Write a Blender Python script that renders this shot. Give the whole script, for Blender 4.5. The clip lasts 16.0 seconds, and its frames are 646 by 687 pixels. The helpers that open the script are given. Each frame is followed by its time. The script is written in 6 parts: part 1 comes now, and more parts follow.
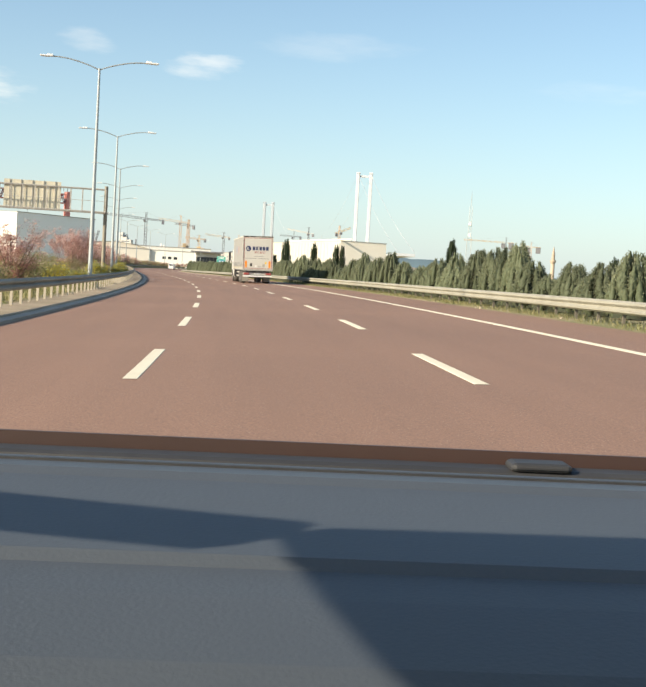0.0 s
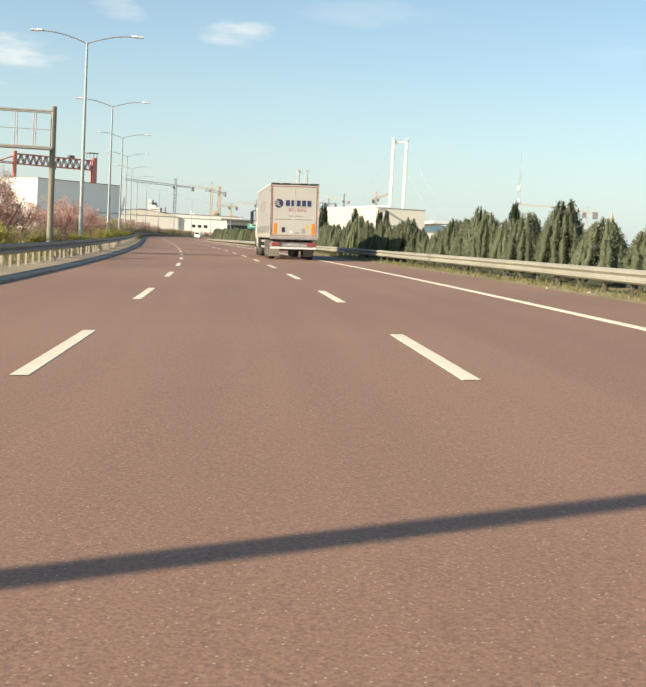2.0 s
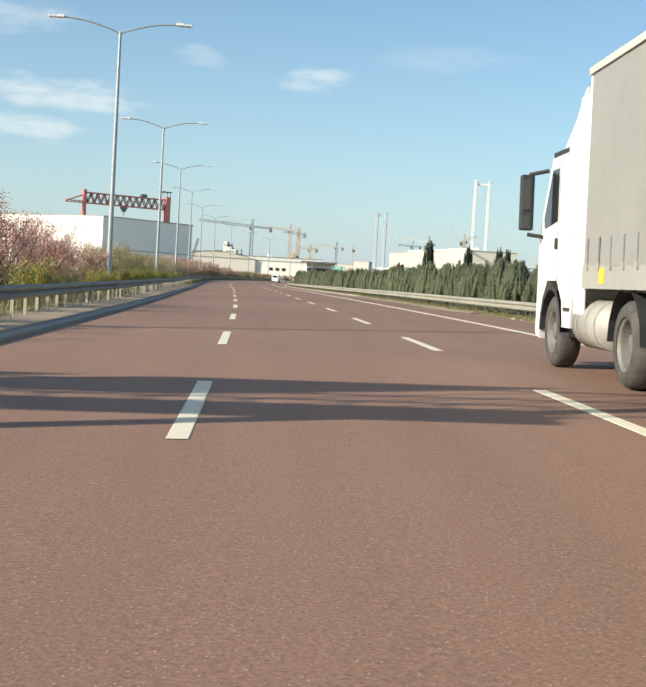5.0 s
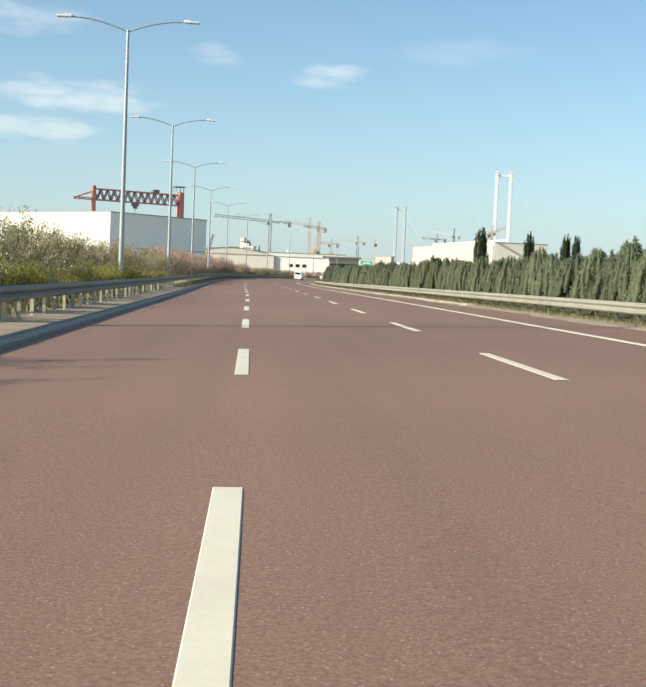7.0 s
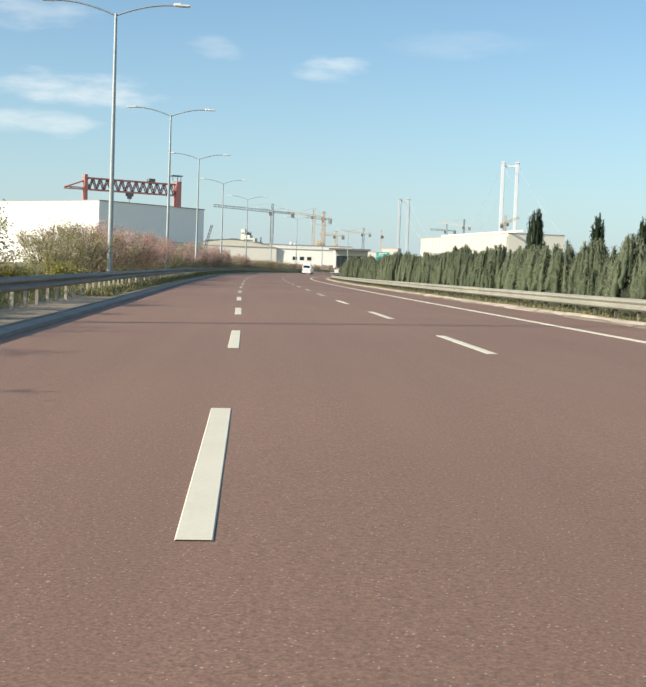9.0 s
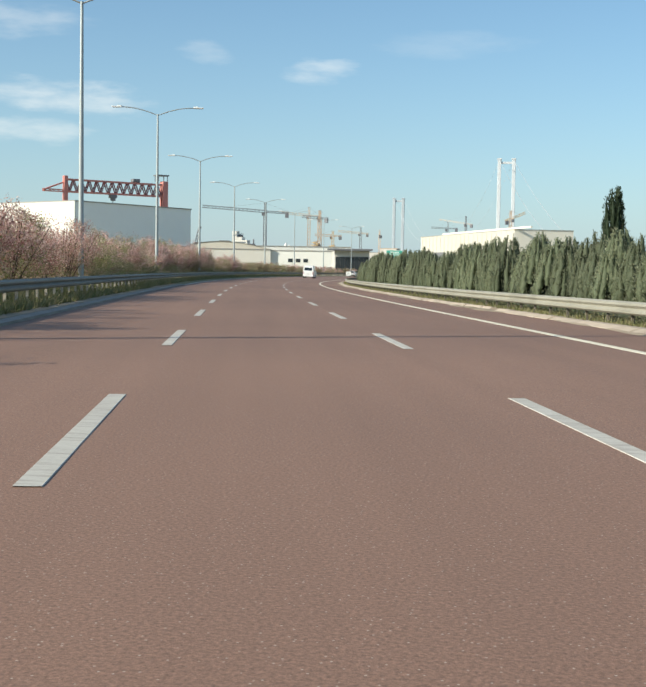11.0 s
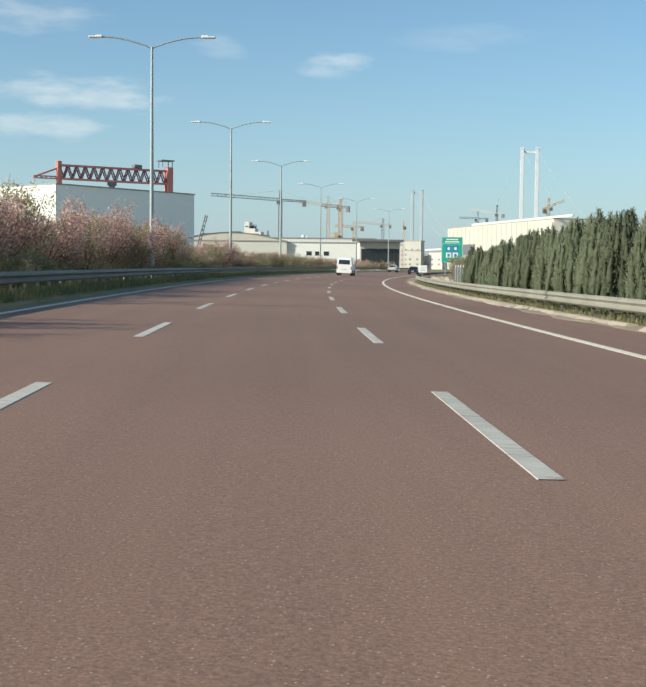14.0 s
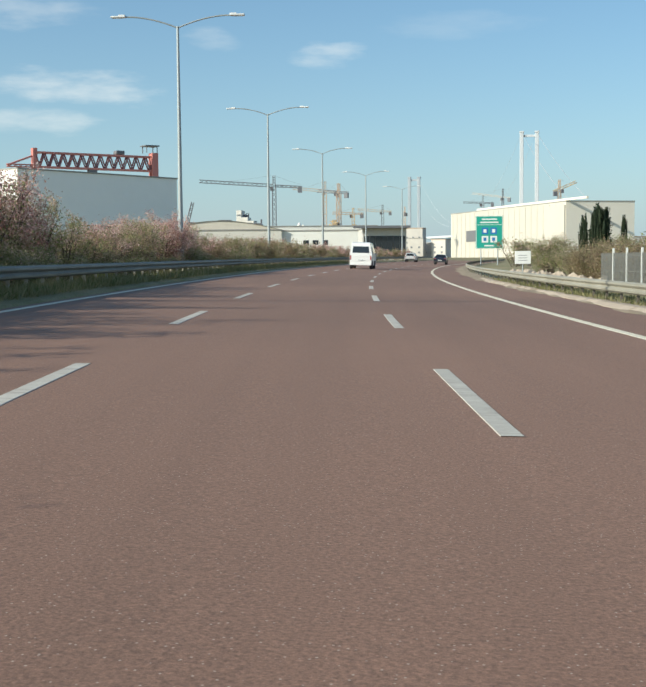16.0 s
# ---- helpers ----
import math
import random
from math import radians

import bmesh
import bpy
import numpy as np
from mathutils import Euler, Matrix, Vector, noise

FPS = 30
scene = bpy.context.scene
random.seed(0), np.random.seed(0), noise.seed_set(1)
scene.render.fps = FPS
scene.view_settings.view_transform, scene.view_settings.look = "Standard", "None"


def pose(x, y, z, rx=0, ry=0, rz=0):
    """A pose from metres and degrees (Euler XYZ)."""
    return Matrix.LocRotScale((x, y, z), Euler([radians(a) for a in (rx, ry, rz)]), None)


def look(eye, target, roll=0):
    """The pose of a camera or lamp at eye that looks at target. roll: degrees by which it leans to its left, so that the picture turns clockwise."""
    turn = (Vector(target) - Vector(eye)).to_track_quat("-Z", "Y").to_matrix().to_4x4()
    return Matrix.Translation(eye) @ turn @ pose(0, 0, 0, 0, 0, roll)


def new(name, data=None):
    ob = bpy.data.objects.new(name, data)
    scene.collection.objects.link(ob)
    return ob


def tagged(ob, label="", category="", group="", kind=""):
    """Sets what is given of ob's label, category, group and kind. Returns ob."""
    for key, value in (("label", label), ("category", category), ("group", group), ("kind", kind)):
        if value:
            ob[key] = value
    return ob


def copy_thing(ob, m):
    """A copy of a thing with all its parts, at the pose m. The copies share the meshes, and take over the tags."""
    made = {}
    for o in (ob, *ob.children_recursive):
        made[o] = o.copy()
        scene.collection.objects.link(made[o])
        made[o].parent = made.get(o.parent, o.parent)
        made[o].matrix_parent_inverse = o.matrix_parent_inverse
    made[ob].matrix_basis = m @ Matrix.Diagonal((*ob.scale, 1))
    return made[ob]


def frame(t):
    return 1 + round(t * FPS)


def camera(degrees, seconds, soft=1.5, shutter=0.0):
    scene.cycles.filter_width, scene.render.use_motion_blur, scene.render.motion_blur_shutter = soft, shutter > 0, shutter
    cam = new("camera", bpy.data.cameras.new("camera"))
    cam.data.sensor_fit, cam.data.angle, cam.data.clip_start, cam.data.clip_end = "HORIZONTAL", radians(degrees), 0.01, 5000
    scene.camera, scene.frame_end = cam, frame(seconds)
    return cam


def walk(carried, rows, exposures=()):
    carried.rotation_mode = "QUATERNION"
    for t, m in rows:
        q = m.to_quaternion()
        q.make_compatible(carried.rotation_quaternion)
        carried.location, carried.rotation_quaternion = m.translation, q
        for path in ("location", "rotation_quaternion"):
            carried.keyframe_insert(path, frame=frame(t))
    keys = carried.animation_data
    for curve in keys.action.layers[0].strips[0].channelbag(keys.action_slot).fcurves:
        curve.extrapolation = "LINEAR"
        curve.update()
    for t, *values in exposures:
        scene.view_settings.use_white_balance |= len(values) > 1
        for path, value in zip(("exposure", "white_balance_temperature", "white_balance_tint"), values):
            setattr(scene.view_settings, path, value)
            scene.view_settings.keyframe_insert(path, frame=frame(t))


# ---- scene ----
cam = camera(30.03, 16.0, soft=1.9)
# t, x, y, z, yaw, pitch, roll of the camera on its drive
DRIVE = [
    (0.0, 1.212, 0.078, 1.142, 3.143, -3.239, -3.334),
    (0.5, 0.295, 9.606, 1.148, 3.300, -4.116, -3.415),
    (1.0, -0.663, 19.157, 1.155, 3.642, -4.734, -3.292),
    (1.5, -1.851, 29.020, 1.159, 4.058, -4.978, -3.178),
    (2.0, -3.150, 38.619, 1.161, 4.746, -4.830, -3.060),
    (2.5, -4.711, 48.407, 1.158, 5.532, -4.555, -3.265),
    (3.0, -6.427, 58.215, 1.153, 6.280, -4.305, -3.217),
    (3.5, -8.314, 68.187, 1.146, 6.936, -3.763, -3.320),
    (4.0, -10.310, 78.319, 1.140, 7.745, -3.332, -3.336),
    (4.5, -12.492, 88.617, 1.133, 8.275, -2.922, -3.452),
    (5.0, -14.767, 98.924, 1.128, 8.380, -2.949, -3.355),
    (5.5, -16.984, 109.071, 1.126, 8.619, -3.010, -3.059),
    (6.0, -19.206, 119.271, 1.125, 8.901, -3.082, -2.694),
    (6.5, -21.485, 129.734, 1.126, 9.139, -3.142, -2.398),
    (7.0, -23.884, 140.669, 1.127, 9.245, -3.170, -2.300),
    (7.5, -26.352, 151.493, 1.128, 9.308, -3.362, -2.450),
    (8.0, -28.782, 162.280, 1.131, 9.359, -2.896, -2.309),
    (8.5, -31.217, 173.217, 1.135, 9.350, -3.379, -2.317),
    (9.0, -33.577, 184.260, 1.140, 9.317, -3.497, -2.070),
    (9.5, -35.931, 195.361, 1.145, 9.276, -3.475, -1.857),
    (10.0, -38.320, 206.714, 1.149, 9.195, -3.445, -1.556),
    (10.5, -40.759, 218.245, 1.152, 9.102, -3.412, -1.226),
    (11.0, -43.207, 229.893, 1.154, 9.022, -3.382, -0.927),
    (11.5, -45.591, 241.602, 1.153, 8.981, -3.360, -0.714),
    (12.0, -47.963, 253.354, 1.151, 9.041, -3.219, -0.835),
    (12.5, -50.443, 265.160, 1.148, 9.229, -3.255, -1.009),
    (13.0, -52.906, 276.792, 1.145, 9.525, -3.492, -1.158),
    (13.5, -55.446, 288.486, 1.143, 9.656, -3.795, -0.973),
    (14.0, -57.908, 300.096, 1.141, 9.751, -3.661, -0.610),
    (14.5, -60.343, 311.769, 1.139, 9.742, -3.766, -0.432),
    (15.0, -62.600, 323.141, 1.137, 9.843, -3.862, -0.212),
    (15.5, -64.763, 334.602, 1.133, 9.678, -3.909, 0.175),
    (16.0, -66.772, 345.954, 1.129, 9.574, -4.128, 0.434),
]
EXPOSURES = [(0.0, 0.66, 7500, 10), (0.5, 0.88, 7800, 11), (1.0, 0.98, 7900, 11), (1.5, 0.8, 7900, 11), (2.0, 0.6, 7600, 10), (3.0, 0.5, 7200, 9), (4.5, 0.45, 6900, 7), (7.0, 0.47, 6800, 6), (8.0, 0.41, 6700, 6), (9.2, 0.43, 6700, 6), (11.5, 0.28, 6500, 4), (16.0, 0.2, 6400, 3)]
walk(cam, [(t, pose(x, y, z, 90 + pitch, roll, yaw)) for t, x, y, z, yaw, pitch, roll in DRIVE], EXPOSURES)

# ---- sky and sun ----
SUN_WAY = Vector((0.824 * 0.904, 0.566 * 0.904, -0.427)).normalized()
world = bpy.data.worlds.new("sky")
scene.world = world
world.use_nodes = True
wn, wl = world.node_tree.nodes, world.node_tree.links
wn.clear()
sky = wn.new("ShaderNodeTexSky")
sky.sky_type, sky.sun_disc = "NISHITA", False
sky.sun_elevation = math.asin(-SUN_WAY.z)
sky.sun_rotation = math.atan2(-SUN_WAY.x, -SUN_WAY.y)
sky.air_density, sky.dust_density, sky.ozone_density = 1.0, 1.0, 2.2
w_coord = wn.new("ShaderNodeTexCoord")


def sky_math(op, a, b=None, c=None):
    n = wn.new("ShaderNodeMath")
    n.operation = op
    for i, v in enumerate((a, b, c)):
        if v is None:
            continue
        if isinstance(v, (int, float)):
            n.inputs[i].default_value = v
        else:
            wl.new(v, n.inputs[i])
    return n.outputs[0]


def cloud(yaw, elevation, wide, high, lean, strength, grain):
    """A wisp of thin cloud round a direction of the sky; widths in degrees."""
    y, e = radians(yaw), radians(elevation)
    mid = Vector((-math.sin(y) * math.cos(e), math.cos(y) * math.cos(e), math.sin(e)))
    right = Vector((math.cos(y), math.sin(y), 0))
    up = right.cross(mid)
    right, up = right * math.cos(lean) + up * math.sin(lean), up * math.cos(lean) - right * math.sin(lean)
    out = []
    for axis, size in ((right, wide), (up, high)):
        d = wn.new("ShaderNodeVectorMath")
        d.operation = "DOT_PRODUCT"
        wl.new(w_coord.outputs["Generated"], d.inputs[0])
        d.inputs[1].default_value = axis
        q = sky_math("DIVIDE", d.outputs["Value"], math.sin(radians(size)))
        out.append(sky_math("MULTIPLY", q, q))
    fall = sky_math("SUBTRACT", 1.0, sky_math("ADD", out[0], out[1]))
    ahead = wn.new("ShaderNodeVectorMath")
    ahead.operation = "DOT_PRODUCT"
    wl.new(w_coord.outputs["Generated"], ahead.inputs[0])
    ahead.inputs[1].default_value = mid
    fall = sky_math("MULTIPLY", fall, sky_math("GREATER_THAN", ahead.outputs["Value"], 0.5))
    nz = wn.new("ShaderNodeTexNoise")
    nz.inputs["Scale"].default_value, nz.inputs["Detail"].default_value, nz.inputs["Roughness"].default_value = grain, 5, 0.55
    stretch = wn.new("ShaderNodeMapping")
    stretch.inputs["Scale"].default_value = (1, 1, 4.0)
    wl.new(w_coord.outputs["Generated"], stretch.inputs["Vector"])
    wl.new(stretch.outputs[0], nz.inputs["Vector"])
    soft = sky_math("ADD", fall, sky_math("MULTIPLY", sky_math("SUBTRACT", nz.outputs["Fac"], 0.56), 2.6))
    m = wn.new("ShaderNodeMapRange")
    m.interpolation_type = "SMOOTHSTEP"
    m.inputs["From Min"].default_value, m.inputs["From Max"].default_value = -0.15, 1.35
    m.inputs["To Max"].default_value = strength
    wl.new(soft, m.inputs["Value"])
    return m.outputs[0]


wisps = [
    cloud(21.0, 7.75, 4.4, 0.95, -0.04, 0.44, 24), cloud(22.8, 6.35, 3.2, 0.75, -0.02, 0.36, 24),
    cloud(9.4, 9.35, 2.0, 0.72, 0.10, 0.33, 30), cloud(14.7, 10.1, 1.4, 0.6, -0.2, 0.17, 30),
    cloud(23.0, 11.2, 3.4, 0.9, 0.08, 0.26, 24), cloud(3.0, 10.6, 4.0, 0.7, 0.02, 0.10, 24), cloud(-9.0, 9.0, 3.0, 0.6, 0.0, 0.08, 24),
]
cover = wisps[0]
for other in wisps[1:]:
    cover = sky_math("MAXIMUM", cover, other)
white = wn.new("ShaderNodeMix")
white.data_type = "RGBA"
white.inputs["B"].default_value = (7.6, 7.4, 7.2, 1)
wl.new(cover, white.inputs["Factor"])
tint = wn.new("ShaderNodeMix")
tint.data_type, tint.blend_type = "RGBA", "MULTIPLY"
tint.inputs["Factor"].default_value = 1.0
tint.inputs["B"].default_value = (0.79, 0.96, 1.04, 1)
wl.new(sky.outputs[0], tint.inputs["A"])
# pale haze low over the horizon
split = wn.new("ShaderNodeSeparateXYZ")
wl.new(w_coord.outputs["Generated"], split.inputs[0])
low = sky_math("MULTIPLY", sky_math("POWER", 2.718, sky_math("MULTIPLY", sky_math("MAXIMUM", split.outputs[2], 0.0), -9.0)), 0.6)
haze = wn.new("ShaderNodeMix")
haze.data_type = "RGBA"
haze.inputs["B"].default_value = (4.25, 5.15, 6.35, 1)
wl.new(low, haze.inputs["Factor"])
wl.new(tint.outputs["Result"], haze.inputs["A"])
wl.new(haze.outputs["Result"], white.inputs["A"])
w_back = wn.new("ShaderNodeBackground")
w_back.inputs["Strength"].default_value = 0.119
w_out = wn.new("ShaderNodeOutputWorld")
wl.new(white.outputs["Result"], w_back.inputs["Color"])
wl.new(w_back.outputs[0], w_out.inputs["Surface"])

sun = new("sun", bpy.data.lights.new("sun", "SUN"))
sun.data.energy, sun.data.angle, sun.data.color = 5.0, radians(0.55), (1.0, 0.93, 0.82)
sun.matrix_world = look((0, 0, 60), Vector((0, 0, 60)) + SUN_WAY)


# ---- materials ----
def material(name, color, other=None, rough=0.6, metal=0.0, grain=(3.0, 40.0), mix=0.5, bump=0.0, vary=0.0, spec=0.5, coat=0.0):
    """A procedural surface: two colours mixed by noise at two sizes, with fine relief. vary: brightness change from piece to piece."""
    m = bpy.data.materials.new(name)
    m.use_nodes = True
    n, l = m.node_tree.nodes, m.node_tree.links
    b = n["Principled BSDF"]
    b.inputs["Roughness"].default_value, b.inputs["Metallic"].default_value = rough, metal
    b.inputs["Specular IOR Level"].default_value = spec
    b.inputs["Coat Weight"].default_value = coat
    co = n.new("ShaderNodeTexCoord")
    big, small = n.new("ShaderNodeTexNoise"), n.new("ShaderNodeTexNoise")
    for t, s in ((big, grain[0]), (small, grain[1])):
        t.inputs["Scale"].default_value, t.inputs["Detail"].default_value = s, 4
        l.new(co.outputs["Object"], t.inputs["Vector"])
    add = n.new("ShaderNodeMath")
    add.operation = "MULTIPLY_ADD"
    l.new(big.outputs["Fac"], add.inputs[0])
    add.inputs[1].default_value = 0.6
    half = n.new("ShaderNodeMath")
    half.operation = "MULTIPLY"
    l.new(small.outputs["Fac"], half.inputs[0])
    half.inputs[1].default_value = 0.4
    l.new(half.outputs[0], add.inputs[2])
    ramp = n.new("ShaderNodeMapRange")
    ramp.inputs["From Min"].default_value, ramp.inputs["From Max"].default_value = 0.35, 0.65
    ramp.inputs["To Max"].default_value = mix
    l.new(add.outputs[0], ramp.inputs["Value"])
    blend = n.new("ShaderNodeMix")
    blend.data_type = "RGBA"
    other = other or tuple(c * 0.72 for c in color)
    blend.inputs["A"].default_value, blend.inputs["B"].default_value = (*color, 1), (*other, 1)
    l.new(ramp.outputs[0], blend.inputs["Factor"])
    last = blend.outputs["Result"]
    if vary:
        info = n.new("ShaderNodeObjectInfo")
        hsv = n.new("ShaderNodeHueSaturation")
        span = n.new("ShaderNodeMapRange")
        span.inputs["To Min"].default_value, span.inputs["To Max"].default_value = 1 - vary, 1 + vary
        l.new(info.outputs["Random"], span.inputs["Value"])
        l.new(span.outputs[0], hsv.inputs["Value"])
        l.new(last, hsv.inputs["Color"])
        last = hsv.outputs[0]
    l.new(last, b.inputs["Base Color"])
    if bump:
        bp = n.new("ShaderNodeBump")
        bp.inputs["Strength"].default_value, bp.inputs["Distance"].default_value = 0.6, bump
        l.new(small.outputs["Fac"], bp.inputs["Height"])
        l.new(bp.outputs[0], b.inputs["Normal"])
    return m


def asphalt_material():
    m = material("asphalt", (0.292, 0.163, 0.107), (0.213, 0.120, 0.081), 0.76, grain=(0.06, 70.0), mix=1.0, bump=0.003, spec=0.5)
    n, l = m.node_tree.nodes, m.node_tree.links
    b = n["Principled BSDF"]
    base = b.inputs["Base Color"].links[0].from_socket
    co = n["Texture Coordinate"]
    chips = n.new("ShaderNodeTexVoronoi")
    chips.inputs["Scale"].default_value = 42
    l.new(co.outputs["Object"], chips.inputs["Vector"])
    near = n.new("ShaderNodeMapRange")
    near.inputs["From Min"].default_value, near.inputs["From Max"].default_value = 0.24, 0.10
    l.new(chips.outputs["Distance"], near.inputs["Value"])
    rare = n.new("ShaderNodeSeparateColor")
    l.new(chips.outputs["Color"], rare.inputs[0])
    some = n.new("ShaderNodeMath")
    some.operation = "GREATER_THAN"
    some.inputs[1].default_value = 0.74
    l.new(rare.outputs[0], some.inputs[0])
    both = n.new("ShaderNodeMath")
    both.operation = "MULTIPLY"
    l.new(near.outputs[0], both.inputs[0])
    l.new(some.outputs[0], both.inputs[1])
    mx = n.new("ShaderNodeMix")
    mx.data_type = "RGBA"
    mx.inputs["B"].default_value = (0.50, 0.40, 0.32, 1)
    l.new(both.outputs[0], mx.inputs["Factor"])
    # fine grit, and the darker oily middle and paler wheel tracks of each lane
    grit = n.new("ShaderNodeTexNoise")
    grit.inputs["Scale"].default_value, grit.inputs["Detail"].default_value, grit.inputs["Roughness"].default_value = 48, 4, 0.75
    l.new(co.outputs["Object"], grit.inputs["Vector"])
    level = n.new("ShaderNodeMapRange")
    level.inputs["From Min"].default_value, level.inputs["From Max"].default_value = 0.32, 0.68
    level.inputs["To Min"].default_value, level.inputs["To Max"].default_value = 0.60, 1.34
    l.new(grit.outputs["Fac"], level.inputs["Value"])
    uv = n.new("ShaderNodeSeparateXYZ")
    l.new(co.outputs["UV"], uv.inputs[0])
    turn = n.new("ShaderNodeMath")
    turn.operation = "MULTIPLY"
    turn.inputs[1].default_value = 2 * math.pi / 3.75
    l.new(uv.outputs[0], turn.inputs[0])
    wave = n.new("ShaderNodeMath")
    wave.operation = "COSINE"
    l.new(turn.outputs[0], wave.inputs[0])
    long = n.new("ShaderNodeMapping")
    long.inputs["Scale"].default_value = (1.6, 0.05, 1)
    l.new(co.outputs["UV"], long.inputs["Vector"])
    streak = n.new("ShaderNodeTexNoise")
    streak.inputs["Scale"].default_value, streak.inputs["Detail"].default_value = 1.0, 4
    l.new(long.outputs[0], streak.inputs["Vector"])
    wear = n.new("ShaderNodeMath")
    wear.operation = "MULTIPLY_ADD"
    l.new(wave.outputs[0], wear.inputs[0])
    wear.inputs[1].default_value = 0.045
    l.new(streak.outputs["Fac"], wear.inputs[2])
    worn = n.new("ShaderNodeMapRange")
    worn.inputs["From Min"].default_value, worn.inputs["From Max"].default_value = 0.3, 0.7
    worn.inputs["To Min"].default_value, worn.inputs["To Max"].default_value = 0.94, 1.06
    l.new(wear.outputs[0], worn.inputs["Value"])
    total = n.new("ShaderNodeMath")
    total.operation = "MULTIPLY"
    l.new(level.outputs[0], total.inputs[0])
    l.new(worn.outputs[0], total.inputs[1])
    shade = n.new("ShaderNodeHueSaturation")
    l.new(total.outputs[0], shade.inputs["Value"])
    l.new(base, shade.inputs["Color"])
    l.new(shade.outputs[0], mx.inputs["A"])
    l.new(mx.outputs["Result"], b.inputs["Base Color"])
    return m


def leaf_material(name, color, other, vary=0.15, rough=0.6):
    """Foliage: colour changes from leaf to leaf and from plant to plant, and some light shines through."""
    m = bpy.data.materials.new(name)
    m.use_nodes = True
    n, l = m.node_tree.nodes, m.node_tree.links
    b = n["Principled BSDF"]
    b.inputs["Roughness"].default_value, b.inputs["Specular IOR Level"].default_value = rough, 0.25
    geo, info = n.new("ShaderNodeNewGeometry"), n.new("ShaderNodeObjectInfo")
    mx = n.new("ShaderNodeMix")
    mx.data_type = "RGBA"
    mx.inputs["A"].default_value, mx.inputs["B"].default_value = (*color, 1), (*other, 1)
    l.new(geo.outputs["Random Per Island"], mx.inputs["Factor"])
    hsv = n.new("ShaderNodeHueSaturation")
    span = n.new("ShaderNodeMapRange")
    span.inputs["To Min"].default_value, span.inputs["To Max"].default_value = 1 - vary, 1 + vary
    l.new(info.outputs["Random"], span.inputs["Value"])
    l.new(span.outputs[0], hsv.inputs["Value"])
    l.new(mx.outputs["Result"], hsv.inputs["Color"])
    l.new(hsv.outputs[0], b.inputs["Base Color"])
    glow = n.new("ShaderNodeBsdfTranslucent")
    l.new(hsv.outputs[0], glow.inputs["Color"])
    ms = n.new("ShaderNodeMixShader")
    ms.inputs[0].default_value = 0.45
    l.new(b.outputs[0], ms.inputs[1])
    l.new(glow.outputs[0], ms.inputs[2])
    l.new(ms.outputs[0], n["Material Output"].inputs["Surface"])
    return m


ASPHALT = asphalt_material()
MARKING = material("road_paint", (0.76, 0.69, 0.53), (0.62, 0.55, 0.42), 0.7, grain=(1.5, 25.0), mix=0.5, bump=0.002, vary=0.04)


def worn_paint_material():
    """Old road paint: greyed, rubbed through in slanting scuffs that show the asphalt."""
    m = material("worn_road_paint", (0.60, 0.56, 0.48), (0.44, 0.40, 0.34), 0.75, grain=(2.0, 30.0), mix=0.7, bump=0.002, vary=0.06)
    n, l = m.node_tree.nodes, m.node_tree.links
    b = n["Principled BSDF"]
    base = b.inputs["Base Color"].links[0].from_socket
    turned = n.new("ShaderNodeMapping")
    turned.inputs["Rotation"].default_value = (0, 0, 0.75)
    turned.inputs["Scale"].default_value = (1.2, 9.0, 1.0)
    l.new(n["Texture Coordinate"].outputs["Object"], turned.inputs["Vector"])
    scuff = n.new("ShaderNodeTexNoise")
    scuff.inputs["Scale"].default_value, scuff.inputs["Detail"].default_value, scuff.inputs["Roughness"].default_value = 1.6, 5, 0.65
    l.new(turned.outputs[0], scuff.inputs["Vector"])
    cut = n.new("ShaderNodeMapRange")
    cut.inputs["From Min"].default_value, cut.inputs["From Max"].default_value = 0.50, 0.72
    cut.inputs["To Max"].default_value = 0.8
    l.new(scuff.outputs["Fac"], cut.inputs["Value"])
    mx = n.new("ShaderNodeMix")
    mx.data_type = "RGBA"
    mx.inputs["B"].default_value = (0.24, 0.17, 0.13, 1)
    l.new(cut.outputs[0], mx.inputs["Factor"])
    l.new(base, mx.inputs["A"])
    l.new(mx.outputs["Result"], b.inputs["Base Color"])
    return m


MARKING_WORN = worn_paint_material()
GRASS = material("grass_soil", (0.16, 0.16, 0.06), (0.36, 0.28, 0.17), 0.95, grain=(0.25, 9.0), mix=0.9, bump=0.05)
CONCRETE = material("concrete", (0.36, 0.31, 0.26), (0.23, 0.20, 0.165), 0.85, grain=(0.9, 22.0), mix=0.8, bump=0.004)
# concrete darkened to deepen the shade on the kerb's face
KERB_DARK = material("shaded_concrete", (0.34, 0.295, 0.235), (0.20, 0.17, 0.13), 0.9, grain=(0.9, 22.0), mix=0.8, bump=0.004)
POST_STEEL = material("weathered_post", (0.52, 0.46, 0.36), (0.36, 0.31, 0.24), 0.75, 0.1, grain=(0.8, 14.0), mix=0.7, vary=0.1)
POST_DULL = material("dull_post", (0.15, 0.13, 0.10), (0.09, 0.08, 0.06), 0.85, grain=(0.8, 14.0), mix=0.7, vary=0.1)
